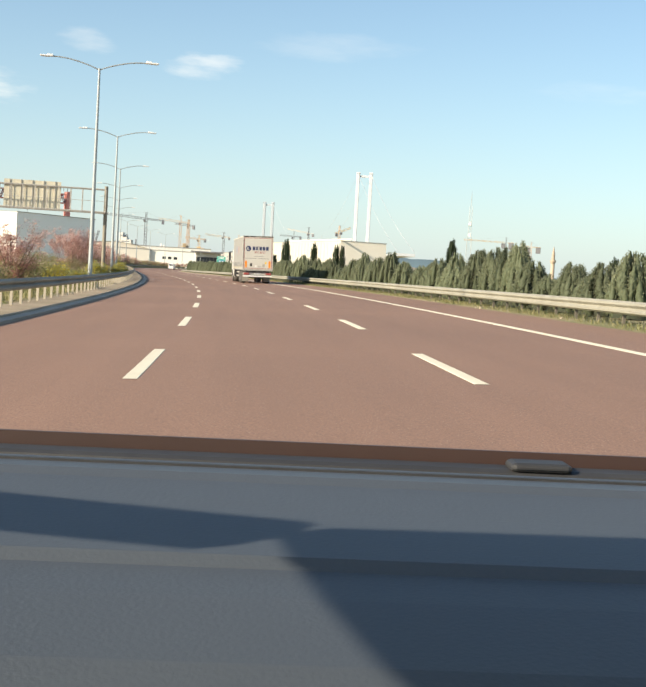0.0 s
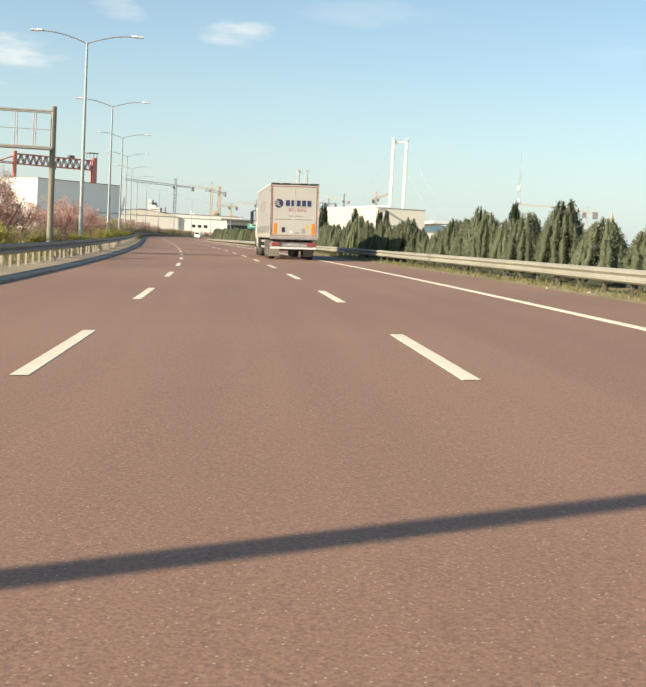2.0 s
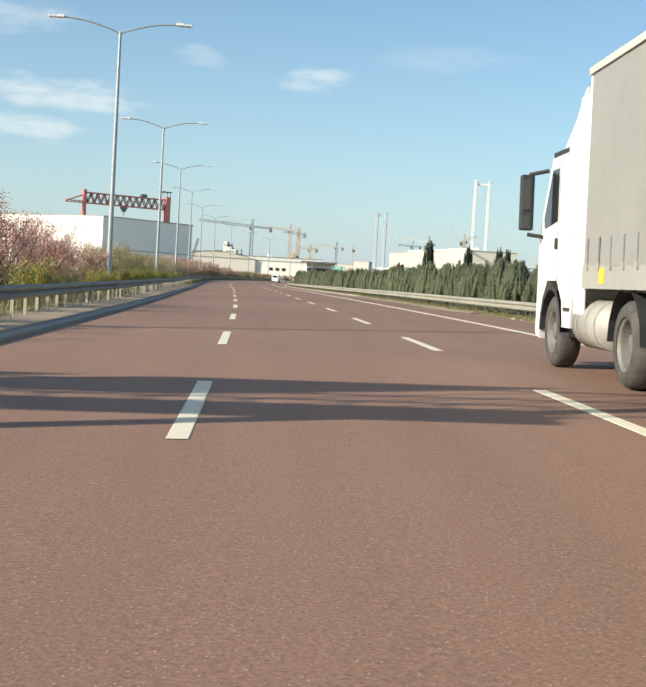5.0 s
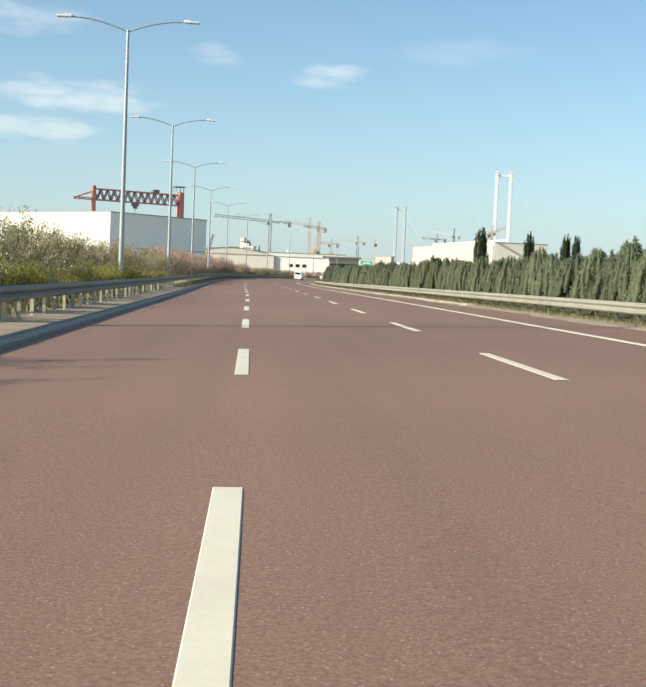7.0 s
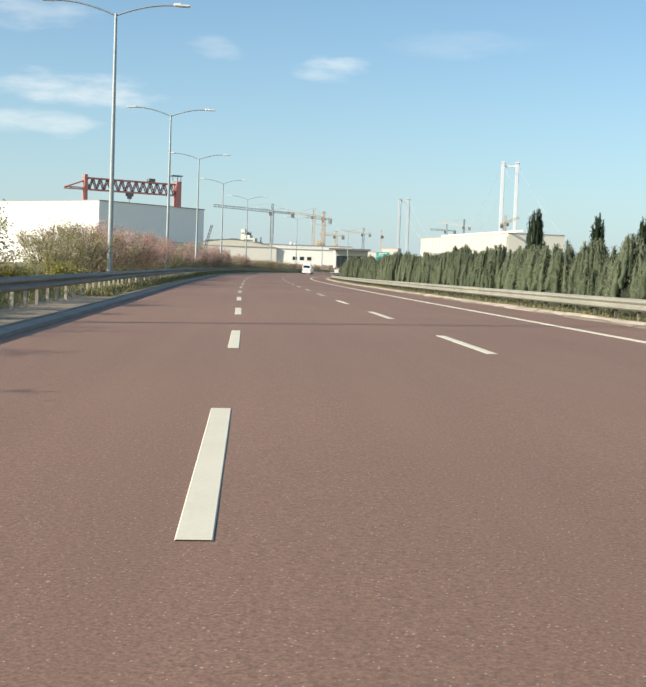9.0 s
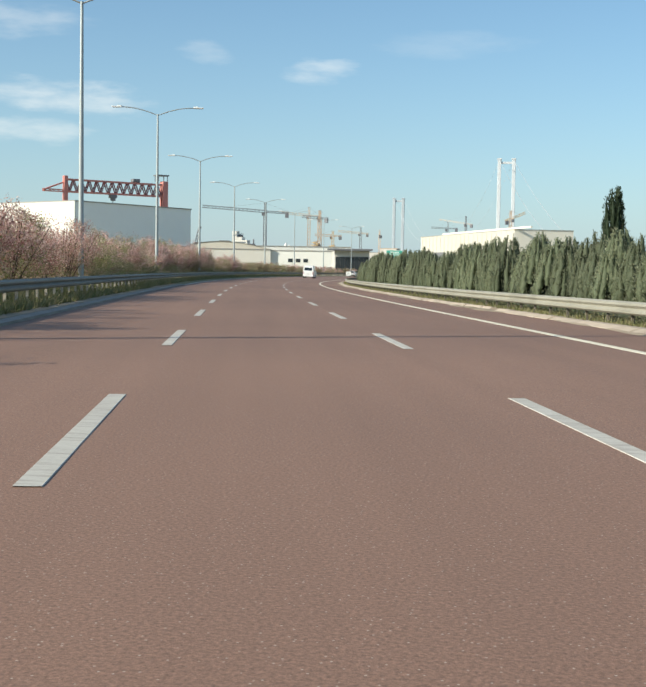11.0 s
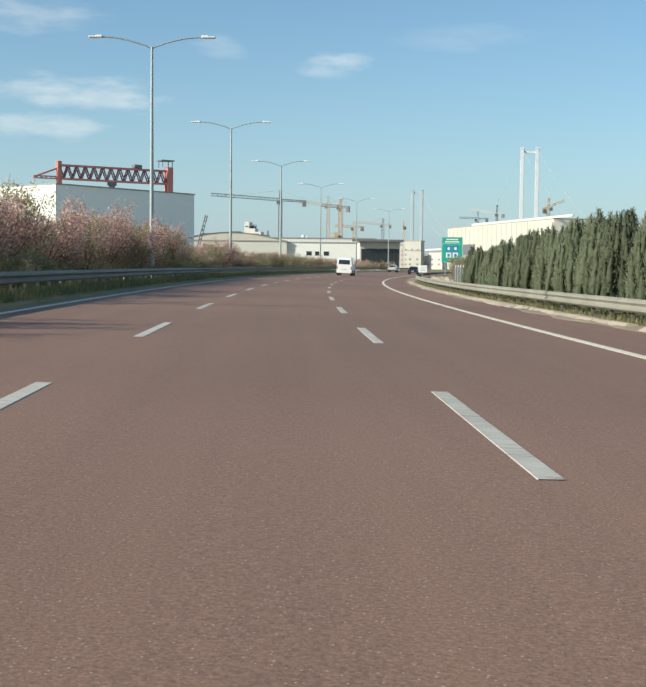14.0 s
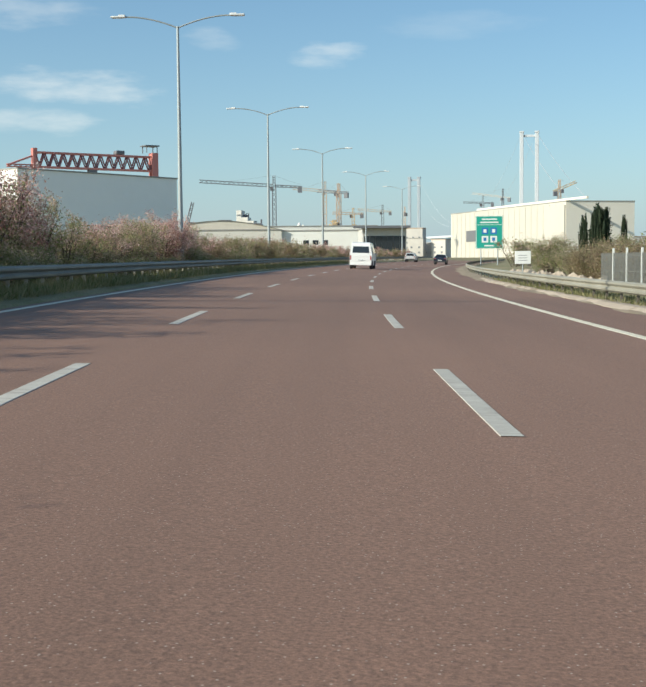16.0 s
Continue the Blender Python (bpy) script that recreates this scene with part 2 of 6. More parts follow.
SANDY = material("sandy_soil", (0.40, 0.31, 0.22), (0.24, 0.19, 0.12), 0.95, grain=(0.5, 12.0), mix=0.9, bump=0.02)
KERB_STONE = material("kerb_stone", (0.48, 0.39, 0.30), (0.36, 0.29, 0.215), 0.9, grain=(2.0, 20.0), mix=0.7, bump=0.006, vary=0.1)
GALVANISED = material("galvanised_steel", (0.25, 0.225, 0.175), (0.16, 0.145, 0.115), 0.6, 0.1, grain=(0.8, 14.0), mix=0.7, vary=0.07)
CREAM_STEEL = material("dusty_steel", (0.34, 0.32, 0.26), (0.24, 0.225, 0.175), 0.65, 0.1, grain=(0.8, 14.0), mix=0.7, vary=0.06)
LAMP_STEEL = material("lamp_steel", (0.38, 0.41, 0.41), (0.30, 0.33, 0.33), 0.5, 0.4, grain=(0.5, 8.0), mix=0.6)
LAMP_GLASS = material("lamp_glass", (0.75, 0.76, 0.74), None, 0.2, grain=(2, 20), mix=0.2)


# ---- tools ----
def box(bm, x, y, z, sx, sy, sz, m=None, bevel=0.0):
    """A block centred at x, y, z with those sizes, in bm."""
    made = bmesh.ops.create_cube(bm, size=1, matrix=(m or Matrix()) @ Matrix.LocRotScale((x, y, z), None, (sx, sy, sz)))
    if bevel:
        edges = {e for v in made["verts"] for e in v.link_edges}
        bmesh.ops.bevel(bm, geom=list(edges), offset=bevel, segments=2, affect="EDGES", profile=0.5)


def tube(bm, a, b, r1, r2=None, sides=8):
    """A round bar from a to b."""
    a, b = Vector(a), Vector(b)
    d = b - a
    m = Matrix.Translation((a + b) / 2) @ d.to_track_quat("Z", "Y").to_matrix().to_4x4()
    bmesh.ops.create_cone(bm, cap_ends=True, segments=sides, radius1=r1, radius2=r1 if r2 is None else r2, depth=d.length, matrix=m)


def mesh_of(name, bm, mat, smooth=False):
    me = bpy.data.meshes.new(name)
    bm.normal_update()
    bm.to_mesh(me)
    bm.free()
    for mm in mat if isinstance(mat, (list, tuple)) else [mat]:
        me.materials.append(mm)
    if smooth:
        me.polygons.foreach_set("use_smooth", [True] * len(me.polygons))
    return me


def part(name, bm, mat, parent, label="", smooth=False):
    """One mesh object under a thing or a part. bm may be a mesh that is shared."""
    me = bm if isinstance(bm, bpy.types.Mesh) else mesh_of(name, bm, mat, smooth)
    ob = new(name, me)
    ob.parent = parent
    if label:
        tagged(ob, label)
    return ob


def thing(name, m, label, category, group="", kind=""):
    ob = new(name)
    ob.empty_display_size = 0.3
    ob.matrix_world = m
    return tagged(ob, label, category, group, kind)


def quads(name, verts, faces, mat):
    me = bpy.data.meshes.new(name)
    me.from_pydata(verts, [], faces)
    for mm in mat if isinstance(mat, (list, tuple)) else [mat]:
        me.materials.append(mm)
    return me


# ---- the line of the road ----
# bend of the road (1/km) every 30 m, from 60 m behind the start
BEND = [1.304, 1.304, 1.304, 0.814, 0.824, 0.899, 0.290, 0.517, -0.174, 0.469, -0.372, -0.043, -0.487, -0.658, -0.996, -1.097, -1.044, -1.000, -0.973, -0.946, -0.920, -0.893, -0.876, -0.867]
S_FIRST, S_STEP = -60.0, 0.5
ROAD_S = np.arange(S_FIRST, 630.0, S_STEP)
_turn = np.cumsum(np.interp(ROAD_S, S_FIRST + 30.0 * np.arange(len(BEND)), BEND) * 1e-3 * S_STEP)
_zero = int(-S_FIRST / S_STEP)
ROAD_TURN = _turn - _turn[_zero] + 0.10554
ROAD_X = np.cumsum(-np.sin(ROAD_TURN)) * S_STEP
ROAD_Y = np.cumsum(np.cos(ROAD_TURN)) * S_STEP
ROAD_X, ROAD_Y = ROAD_X - ROAD_X[_zero], ROAD_Y - ROAD_Y[_zero]


# banking of the road in degrees: up on the right in the first, left-hand bend, up on the left in the second
BANK_S = (-60, 30, 74, 180, 285, 368, 450, 620)
BANK = (-2.0, -2.0, -1.77, -0.82, 0.72, 1.48, 1.9, 1.9)


def banking(s):
    return radians(float(np.interp(s, BANK_S, BANK)))


def road_at(s, across, z=0.0):
    """The place s metres along the road and so far to the right of the left lane line, z metres over its banked surface."""
    t = float(np.interp(s, ROAD_S, ROAD_TURN))
    rise = -math.tan(banking(s)) * (min(max(across, -5.5), 10.8) - 1.5)
    return Vector((float(np.interp(s, ROAD_S, ROAD_X)) + across * math.cos(t), float(np.interp(s, ROAD_S, ROAD_Y)) + across * math.sin(t), z + rise))


def on_road(s, across, z=0.0, turn=0.0, lean=False):
    """A pose beside the road: x across it to the right, y along it. lean: tilted with the banked road."""
    t = float(np.interp(s, ROAD_S, ROAD_TURN))
    m = Matrix.Translation(road_at(s, across, z)) @ Matrix.Rotation(t + radians(turn), 4, "Z")
    return m @ Matrix.Rotation(banking(s), 4, "Y") if lean else m


def strip(name, s0, s1, profile, mat, step=3.0, closed=False):
    """A mesh that draws a profile of (across, z) along the road."""
    n = max(1, int(round((s1 - s0) / step)))
    verts, faces, k = [], [], len(profile)
    for i in range(n + 1):
        s = s0 + (s1 - s0) * i / n
        verts += [road_at(s, a, z) for a, z in profile]
    for i in range(n):
        for j in range(k if closed else k - 1):
            a, b = i * k + j, i * k + (j + 1) % k
            faces.append((a, b, b + k, a + k))
    if closed:
        faces += [tuple(range(k - 1, -1, -1)), tuple(n * k + j for j in range(k))]
    me = quads(name, verts, faces, mat)
    uv = me.uv_layers.new(name="road")
    for loop in me.loops:
        i, j = divmod(loop.vertex_index, k)
        uv.data[loop.index].uv = (profile[j][0], s0 + (s1 - s0) * i / n)
    return me


LANE, EDGE_RIGHT, VERGE_RIGHT = 3.724, 7.408, 9.9
PITCH, PHASE, DASH = 11.993, 12.53, 4.742
ROAD_END = 620.0

# ---- ground and road ----
ground = new("ground", quads("ground", [(-4000, -1500, -0.35), (4000, -1500, -0.35), (4000, 4900, -0.35), (-4000, 4900, -0.35)], [(0, 1, 2, 3)], GRASS))
tagged(ground, "dry grass and soil reaching to the horizon", "ground", kind="structure")
road = new("road", strip("road", -58, ROAD_END, [(-3.95, -0.6), (-3.95, 0), (3.0, 0.0), (VERGE_RIGHT, 0), (VERGE_RIGHT, -0.6)], ASPHALT))
tagged(road, "reddish brown asphalt of a three lane motorway", "road", kind="structure")
bank_left = new("ground", strip("bank", -58, ROAD_END, [(-5.0, -0.6), (-5.0, 0.05), (-6.5, 0.16), (-9.0, 0.12), (-11.5, -0.6)], GRASS))
tagged(bank_left, "grassy median strip with low weeds", "ground", kind="structure")
bank_right = new("ground", strip("bank", -58, ROAD_END, [(9.9, -0.6), (9.9, -0.02), (10.5, 0.02), (13, 0.0), (17, 0.05), (19, -0.7)], GRASS))
tagged(bank_right, "dry grass verge beside the motorway", "ground", kind="structure")


def flat_mark(name, s0, s1, across, wide, parent, label="", paint=None):
    """A painted line on the asphalt, a few millimetres thick."""
    h = wide / 2
    return part(name, strip(name, s0, s1, [(across - h, 0.001), (across - h + 0.006, 0.006), (across + h - 0.006, 0.006), (across + h, 0.001)], paint or MARKING, step=1.6), None, parent, label)


flat_mark("edge_line", -58, ROAD_END, EDGE_RIGHT, 0.20, road, "solid white edge line")
flat_mark("edge_line", 322, ROAD_END, -3.62, 0.17, road, "solid white edge line")

# concrete gutter and low kerb along the median
gutter = new("kerb", strip("kerb", -58, 320, [(-3.42, -0.05), (-3.435, 0.06), (-3.72, 0.07), (-3.74, 0.025), (-3.81, 0.025), (-3.83, 0.06), (-5.15, 0.07), (-5.2, -0.1)], [KERB_DARK, CONCRETE, SANDY]))
# face and groove take the darker concrete, shade painted into them
gutter.data.polygons.foreach_set("material_index", [(0, 1, 0, 0, 2, 2, 2)[i % 7] for i in range(len(gutter.data.polygons))])
tagged(gutter, "grey concrete kerb with a sandy strip along the median", "kerb", kind="structure")
shoulder = new("ground", strip("bank", 320, ROAD_END, [(-3.90, -0.05), (-3.98, 0.06), (-4.5, 0.16), (-5.2, 0.12)], GRASS))
tagged(shoulder, "overgrown median edge with low grass", "ground", kind="structure")


# ---- guard rails ----
def guard_rail(name, across, face, low, high, s0, s1, gap, steel, label, post_mat=None):
    """A W-beam rail in 4 m panels on posts. face: +1 where the beam bulges to the right."""
    rail = tagged(new(name), label, "guard rail", kind="")
    h = high - low
    shape = [(0, 0), (0.07, 0.14), (0.075, 0.30), (0.0, 0.5), (0.075, 0.70), (0.07, 0.86), (0, 1.0)]
    outer = [(across + face * a, low + h * z) for a, z in shape]
    inner = [(a - face * 0.012, z) for a, z in reversed(outer)]
    s, i = s0, 0
    while s < s1:
        e = min(s + 4.0, s1)
        proud = 0.002 * face * (i % 2)
        part("beam", strip("beam", s, e - 0.004, [(a + proud, z) for a, z in outer + inner], steel, step=2.0, closed=True), None, rail)
        s, i = e, i + 1
    bm = bmesh.new()
    foot = -0.15
    box(bm, 0, 0, (high - 0.03 + foot) / 2, 0.075, 0.012, high - 0.03 - foot)
    box(bm, 0.033, 0.03, (high - 0.03 + foot) / 2, 0.008, 0.06, high - 0.03 - foot)
    box(bm, -0.033, 0.03, (high - 0.03 + foot) / 2, 0.008, 0.06, high - 0.03 - foot)
    post = mesh_of("post", bm, post_mat or POST_STEEL)
    bm = bmesh.new()
    box(bm, 0, 0, 0, 0.11, 0.07, 0.16)
    spacer = mesh_of("spacer", bm, post_mat or POST_STEEL)
    s, n = s0 + 1.0, 0
    while s < s1 and n < 300:
        p = part("post", post, None, rail)
        p.matrix_world = on_road(s, across - face * 0.16, 0)
        q = part("spacer", spacer, None, rail)
        q.matrix_world = on_road(s, across - face * 0.05, (low + high) / 2)
        s, n = s + gap, n + 1
    return rail


guard_rail("guard_rail", -4.72, 1, 0.48, 0.80, -40, 420, 1.6, GALVANISED, "grey galvanised crash barrier on slim steel posts along the median")
guard_rail("guard_rail", -4.72, 1, 0.48, 0.80, 420, 610, 4.0, GALVANISED, "grey galvanised crash barrier along the far median")
guard_rail("guard_rail", 10.55, -1, 0.30, 0.63, -40, 420, 2.0, CREAM_STEEL, "dusty pale steel crash barrier along the verge", POST_DULL)
guard_rail("guard_rail", 10.55, -1, 0.30, 0.63, 420, 610, 4.0, CREAM_STEEL, "dusty pale steel crash barrier along the far verge", POST_DULL)


# ---- street lamps ----
def street_lamp(s):
    lamp = thing("street_lamp", on_road(s, -6.95, 0.1), "tall grey steel street lamp with two curved arms in the median", "street lamp", "street lamps along the median")
    bm = bmesh.new()
    box(bm, 0, 0, 0.03, 0.5, 0.5, 0.06, bevel=0.01)
    for a in range(4):
        tube(bm, (0.18 * (-1) ** a, 0.18 * (-1) ** (a // 2), 0.05), (0.18 * (-1) ** a, 0.18 * (-1) ** (a // 2), 0.13), 0.025)
    part("base_plate", bm, LAMP_STEEL, lamp)
    bm = bmesh.new()
    tube(bm, (0, 0, 0.05), (0, 0, 13.95), 0.15, 0.075, 16)
    part("pole", bm, LAMP_STEEL, lamp)
    bm = bmesh.new()
    box(bm, 0.0, -0.125, 0.95, 0.16, 0.06, 0.45, bevel=0.01)
    part("service_door", bm, LAMP_STEEL, lamp)
    for side in (-1, 1):
        bm = bmesh.new()
        pts = []
        for i in range(11):
            u = i / 10
            pts.append(Vector((side * 3.0 * u, 0, 13.85 + 0.70 * math.sin(u * math.pi * 0.5) ** 0.9 - 0.03 * u)))
        rows = [[bm.verts.new(p + Vector((0, math.cos(q * 0.785) * 0.045, math.sin(q * 0.785) * 0.045))) for q in range(8)] for p in pts]
        for u, v in zip(rows, rows[1:]):
            for q in range(8):
                bm.faces.new((u[q], u[(q + 1) % 8], v[(q + 1) % 8], v[q]))
        bmesh.ops.recalc_face_normals(bm, faces=bm.faces)
        part("arm", bm, LAMP_STEEL, lamp, smooth=True)
        bm = bmesh.new()
        box(bm, side * 3.42, 0, 14.53, 0.86, 0.30, 0.10, bevel=0.04)
        box(bm, side * 3.20, 0, 14.60, 0.40, 0.24, 0.09, bevel=0.03)
        head = part("lamp_head", bm, LAMP_GLASS, lamp, "pale grey flat lamp head")
        bm = bmesh.new()
        box(bm, side * 3.50, 0, 14.472, 0.55, 0.22, 0.02)
        part("lens", bm, LAMP_GLASS, head)
    return lamp


LAMP_FIRST, LAMP_GAP = 38.76, 42.52
first_lamp = street_lamp(LAMP_FIRST)
for i in range(1, 14):
    s = LAMP_FIRST + LAMP_GAP * i + 0.4 * min(1.0, (i - 1) / 3)
    copy_thing(first_lamp, on_road(s, float(np.interp(s, (300, 400, 500), (-6.95, -7.23, -8.1))), 0.1))

# ---- far works: buildings, cranes and the bridge ----
SHEET_WHITE = material("white_cladding", (0.80, 0.78, 0.72), (0.70, 0.67, 0.60), 0.55, grain=(0.02, 0.3), mix=0.5)
SHEET_GREY = material("grey_cladding", (0.90, 0.85, 0.79), (0.84, 0.79, 0.73), 0.45, 0.25, grain=(0.02, 0.3), mix=0.5)
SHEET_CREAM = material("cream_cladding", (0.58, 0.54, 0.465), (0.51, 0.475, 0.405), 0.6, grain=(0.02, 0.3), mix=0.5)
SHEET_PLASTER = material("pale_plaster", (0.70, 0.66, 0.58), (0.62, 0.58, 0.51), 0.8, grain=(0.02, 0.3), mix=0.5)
# cream lightened to stand in for sunlight the end wall hardly gets
CREAM_LIFTED = material("lightened_cream_cladding", (0.88, 0.81, 0.69), (0.82, 0.75, 0.63), 0.6, grain=(0.02, 0.3), mix=0.5)
ROOF_PALE = material("pale_roof_sheet", (0.66, 0.60, 0.50), (0.55, 0.50, 0.42), 0.75, grain=(0.03, 0.4), mix=0.6)
ROOF_GREY = material("roof_sheet", (0.36, 0.34, 0.31), (0.26, 0.25, 0.23), 0.7, grain=(0.03, 0.4), mix=0.6)
# glass paler than near windows, with the haze of distance in its colour
FAR_GLASS = material("hazed_window", (0.20, 0.21, 0.22), None, 0.3, grain=(0.1, 1), mix=0.3)
DARK_GLASS = material("dark_window", (0.03, 0.035, 0.04), None, 0.15, grain=(0.1, 1), mix=0.3)
# red paled towards pink, haze in front of the gantry put into the paint
CRANE_RED = material("hazed_red_paint", (0.60, 0.22, 0.18), (0.53, 0.21, 0.18), 0.55, grain=(0.05, 0.6), mix=0.6)
CRANE_GREY = material("crane_steel", (0.17, 0.17, 0.18), (0.12, 0.12, 0.13), 0.6, grain=(0.1, 1), mix=0.5)
CRANE_TAN = material("crane_tan", (0.52, 0.37, 0.25), (0.45, 0.32, 0.23), 0.6, grain=(0.1, 1), mix=0.5)
CRANE_PALE = material("pale_crane_steel", (0.60, 0.52, 0.42), (0.52, 0.45, 0.37), 0.6, grain=(0.1, 1), mix=0.5)
# yellow greyed and paled in place of haze
CRANE_YELLOW = material("hazed_crane_yellow", (0.54, 0.38, 0.19), (0.46, 0.33, 0.20), 0.6, grain=(0.1, 1), mix=0.5)
CABLE_GREY = material("cable_grey", (0.44, 0.46, 0.47), None, 0.7, grain=(0.01, 0.1), mix=0.3)
# tower paint greyed towards blue: haze over the farther tower, put into colour
TOWER_FAR = material("hazed_tower_paint", (0.42, 0.46, 0.49), (0.38, 0.42, 0.45), 0.6, grain=(0.01, 0.1), mix=0.5)
TOWER_PAINT = material("tower_paint", (0.58, 0.60, 0.62), (0.52, 0.54, 0.56), 0.6, grain=(0.01, 0.1), mix=0.5)


def facing(a, b):
    """A pose at a whose x runs towards b, on the level."""
    d = Vector(b) - Vector(a)
    return Matrix.Translation((a[0], a[1], -0.35)) @ Matrix.Rotation(math.atan2(d.y, d.x), 4, "Z")


def hall(name, a, b, deep, high, front, side, label, ribs=0, roof=None):
    """A big hall whose front runs from a to b, with its depth away from the road."""
    h = thing(name, facing(a, b), label, "building")
    wide = (Vector(b) - Vector(a)).length
    bm = bmesh.new()
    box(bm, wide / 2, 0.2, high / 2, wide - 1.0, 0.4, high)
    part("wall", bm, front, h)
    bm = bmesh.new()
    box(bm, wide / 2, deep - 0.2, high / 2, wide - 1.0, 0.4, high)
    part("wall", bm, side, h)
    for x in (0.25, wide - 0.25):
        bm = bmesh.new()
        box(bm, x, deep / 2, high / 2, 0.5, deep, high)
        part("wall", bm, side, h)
    bm = bmesh.new()
    box(bm, wide / 2, deep / 2, high + 0.25, wide + 0.6, deep + 0.6, 0.5)
    part("roof", bm, roof or ROOF_GREY, h)
    if ribs:
        bm = bmesh.new()
        box(bm, 0, 0, high / 2 - 0.5, 0.5, 0.3, high - 1)
        rib = mesh_of("rib", bm, front)
        for i in range(ribs):
            p = part("rib", rib, None, h)
            p.location = (wide * (i + 0.5) / ribs, -0.15, 0)
    return h


def windows(parent, n, x0, x1, z, w, hgt, mat, y=-0.06, name="window"):
    bm = bmesh.new()
    box(bm, 0, 0, 0, w, 0.12, hgt)
    pane = mesh_of(name, bm, mat)
    for i in range(n):
        p = part(name, pane, None, parent)
        p.location = (x0 + (x1 - x0) * (i + 0.5) / n, y, z)


yard = thing("shipyard_hall", facing((-211.6, 676.7), (-181.2, 733.6)), "tall shipyard hall, long side grey, end wall sunlit white", "building")
_w = math.hypot(30.4, 56.9)
bm = bmesh.new()
box(bm, _w / 2, 0.25, 13.7, _w - 0.5, 0.5, 27.4)
part("wall", bm, SHEET_GREY, yard, "grey sheet metal long wall")
bm = bmesh.new()
box(bm, 0.0, 75, 13.7, 0.5, 150, 27.4)
part("wall", bm, SHEET_WHITE, yard, "white sheet metal end wall in the sun")
bm = bmesh.new()
box(bm, _w, 75, 13.7, 0.5, 150, 27.4)
part("wall", bm, SHEET_GREY, yard)
bm = bmesh.new()
box(bm, _w / 2, 150, 13.7, _w - 0.5, 0.5, 27.4)
part("wall", bm, SHEET_GREY, yard)
bm = bmesh.new()
box(bm, _w / 2, 75, 27.6, _w + 0.8, 150.8, 0.4)
part("roof", bm, ROOF_GREY, yard)
bm = bmesh.new()
box(bm, _w * 0.62, -0.05, 11.5, _w * 0.75, 0.1, 0.35)
part("band", bm, ROOF_GREY, yard)

cream = hall("cream_hall", (-124, 1277), (-44, 1076), 44, 33.0, SHEET_CREAM, CREAM_LIFTED, "very large cream coloured shipyard hall with ribbed walls", 22)

# low window block and the higher roof of the cream hall
bm = bmesh.new()
box(bm, 52, -0.25, 15.5, 30, 0.5, 8)
cream_block = part("window_band", bm, CRANE_GREY, cream, "grey window band in the far end of the wall")
bm = bmesh.new()
box(bm, 152, 0.6, 34.1, 186, 1.4, 1.3)
part("upper_roof", bm, CREAM_LIFTED, cream)
bm = bmesh.new()
box(bm, 203, -0.5, 15.5, 26, 0.9, 31)
part("plain_panel", bm, SHEET_CREAM, cream)


# ---- cranes ----
def lattice(bm, a, b, wide, high, bays, r=0.12, flat=False):
    """A lattice girder from a to b: chords and zigzag braces."""
    a, b = Vector(a), Vector(b)
    d = (b - a).normalized()
    side = d.cross(Vector((0, 0, 1)))
    side = Vector((1, 0, 0)) if side.length < 1e-3 else side.normalized()
    up = side.cross(d).normalized()
    rows = [(side * (wide / 2) * i + up * (high / 2) * j) for i, j in ((-1, -1), (1, -1), (1, 1), (-1, 1))]
    for o in rows:
        tube(bm, a + o, b + o, r, r, 6)
    for k in range(bays):
        p, q = a + (b - a) * (k / bays), a + (b - a) * ((k + 1) / bays)
        for i in range(4):
            o1, o2 = rows[i], rows[(i + 1) % 4]
            if k % 2:
                o1, o2 = o2, o1
            tube(bm, p + o1, q + o2, r * 0.6, r * 0.6, 4)


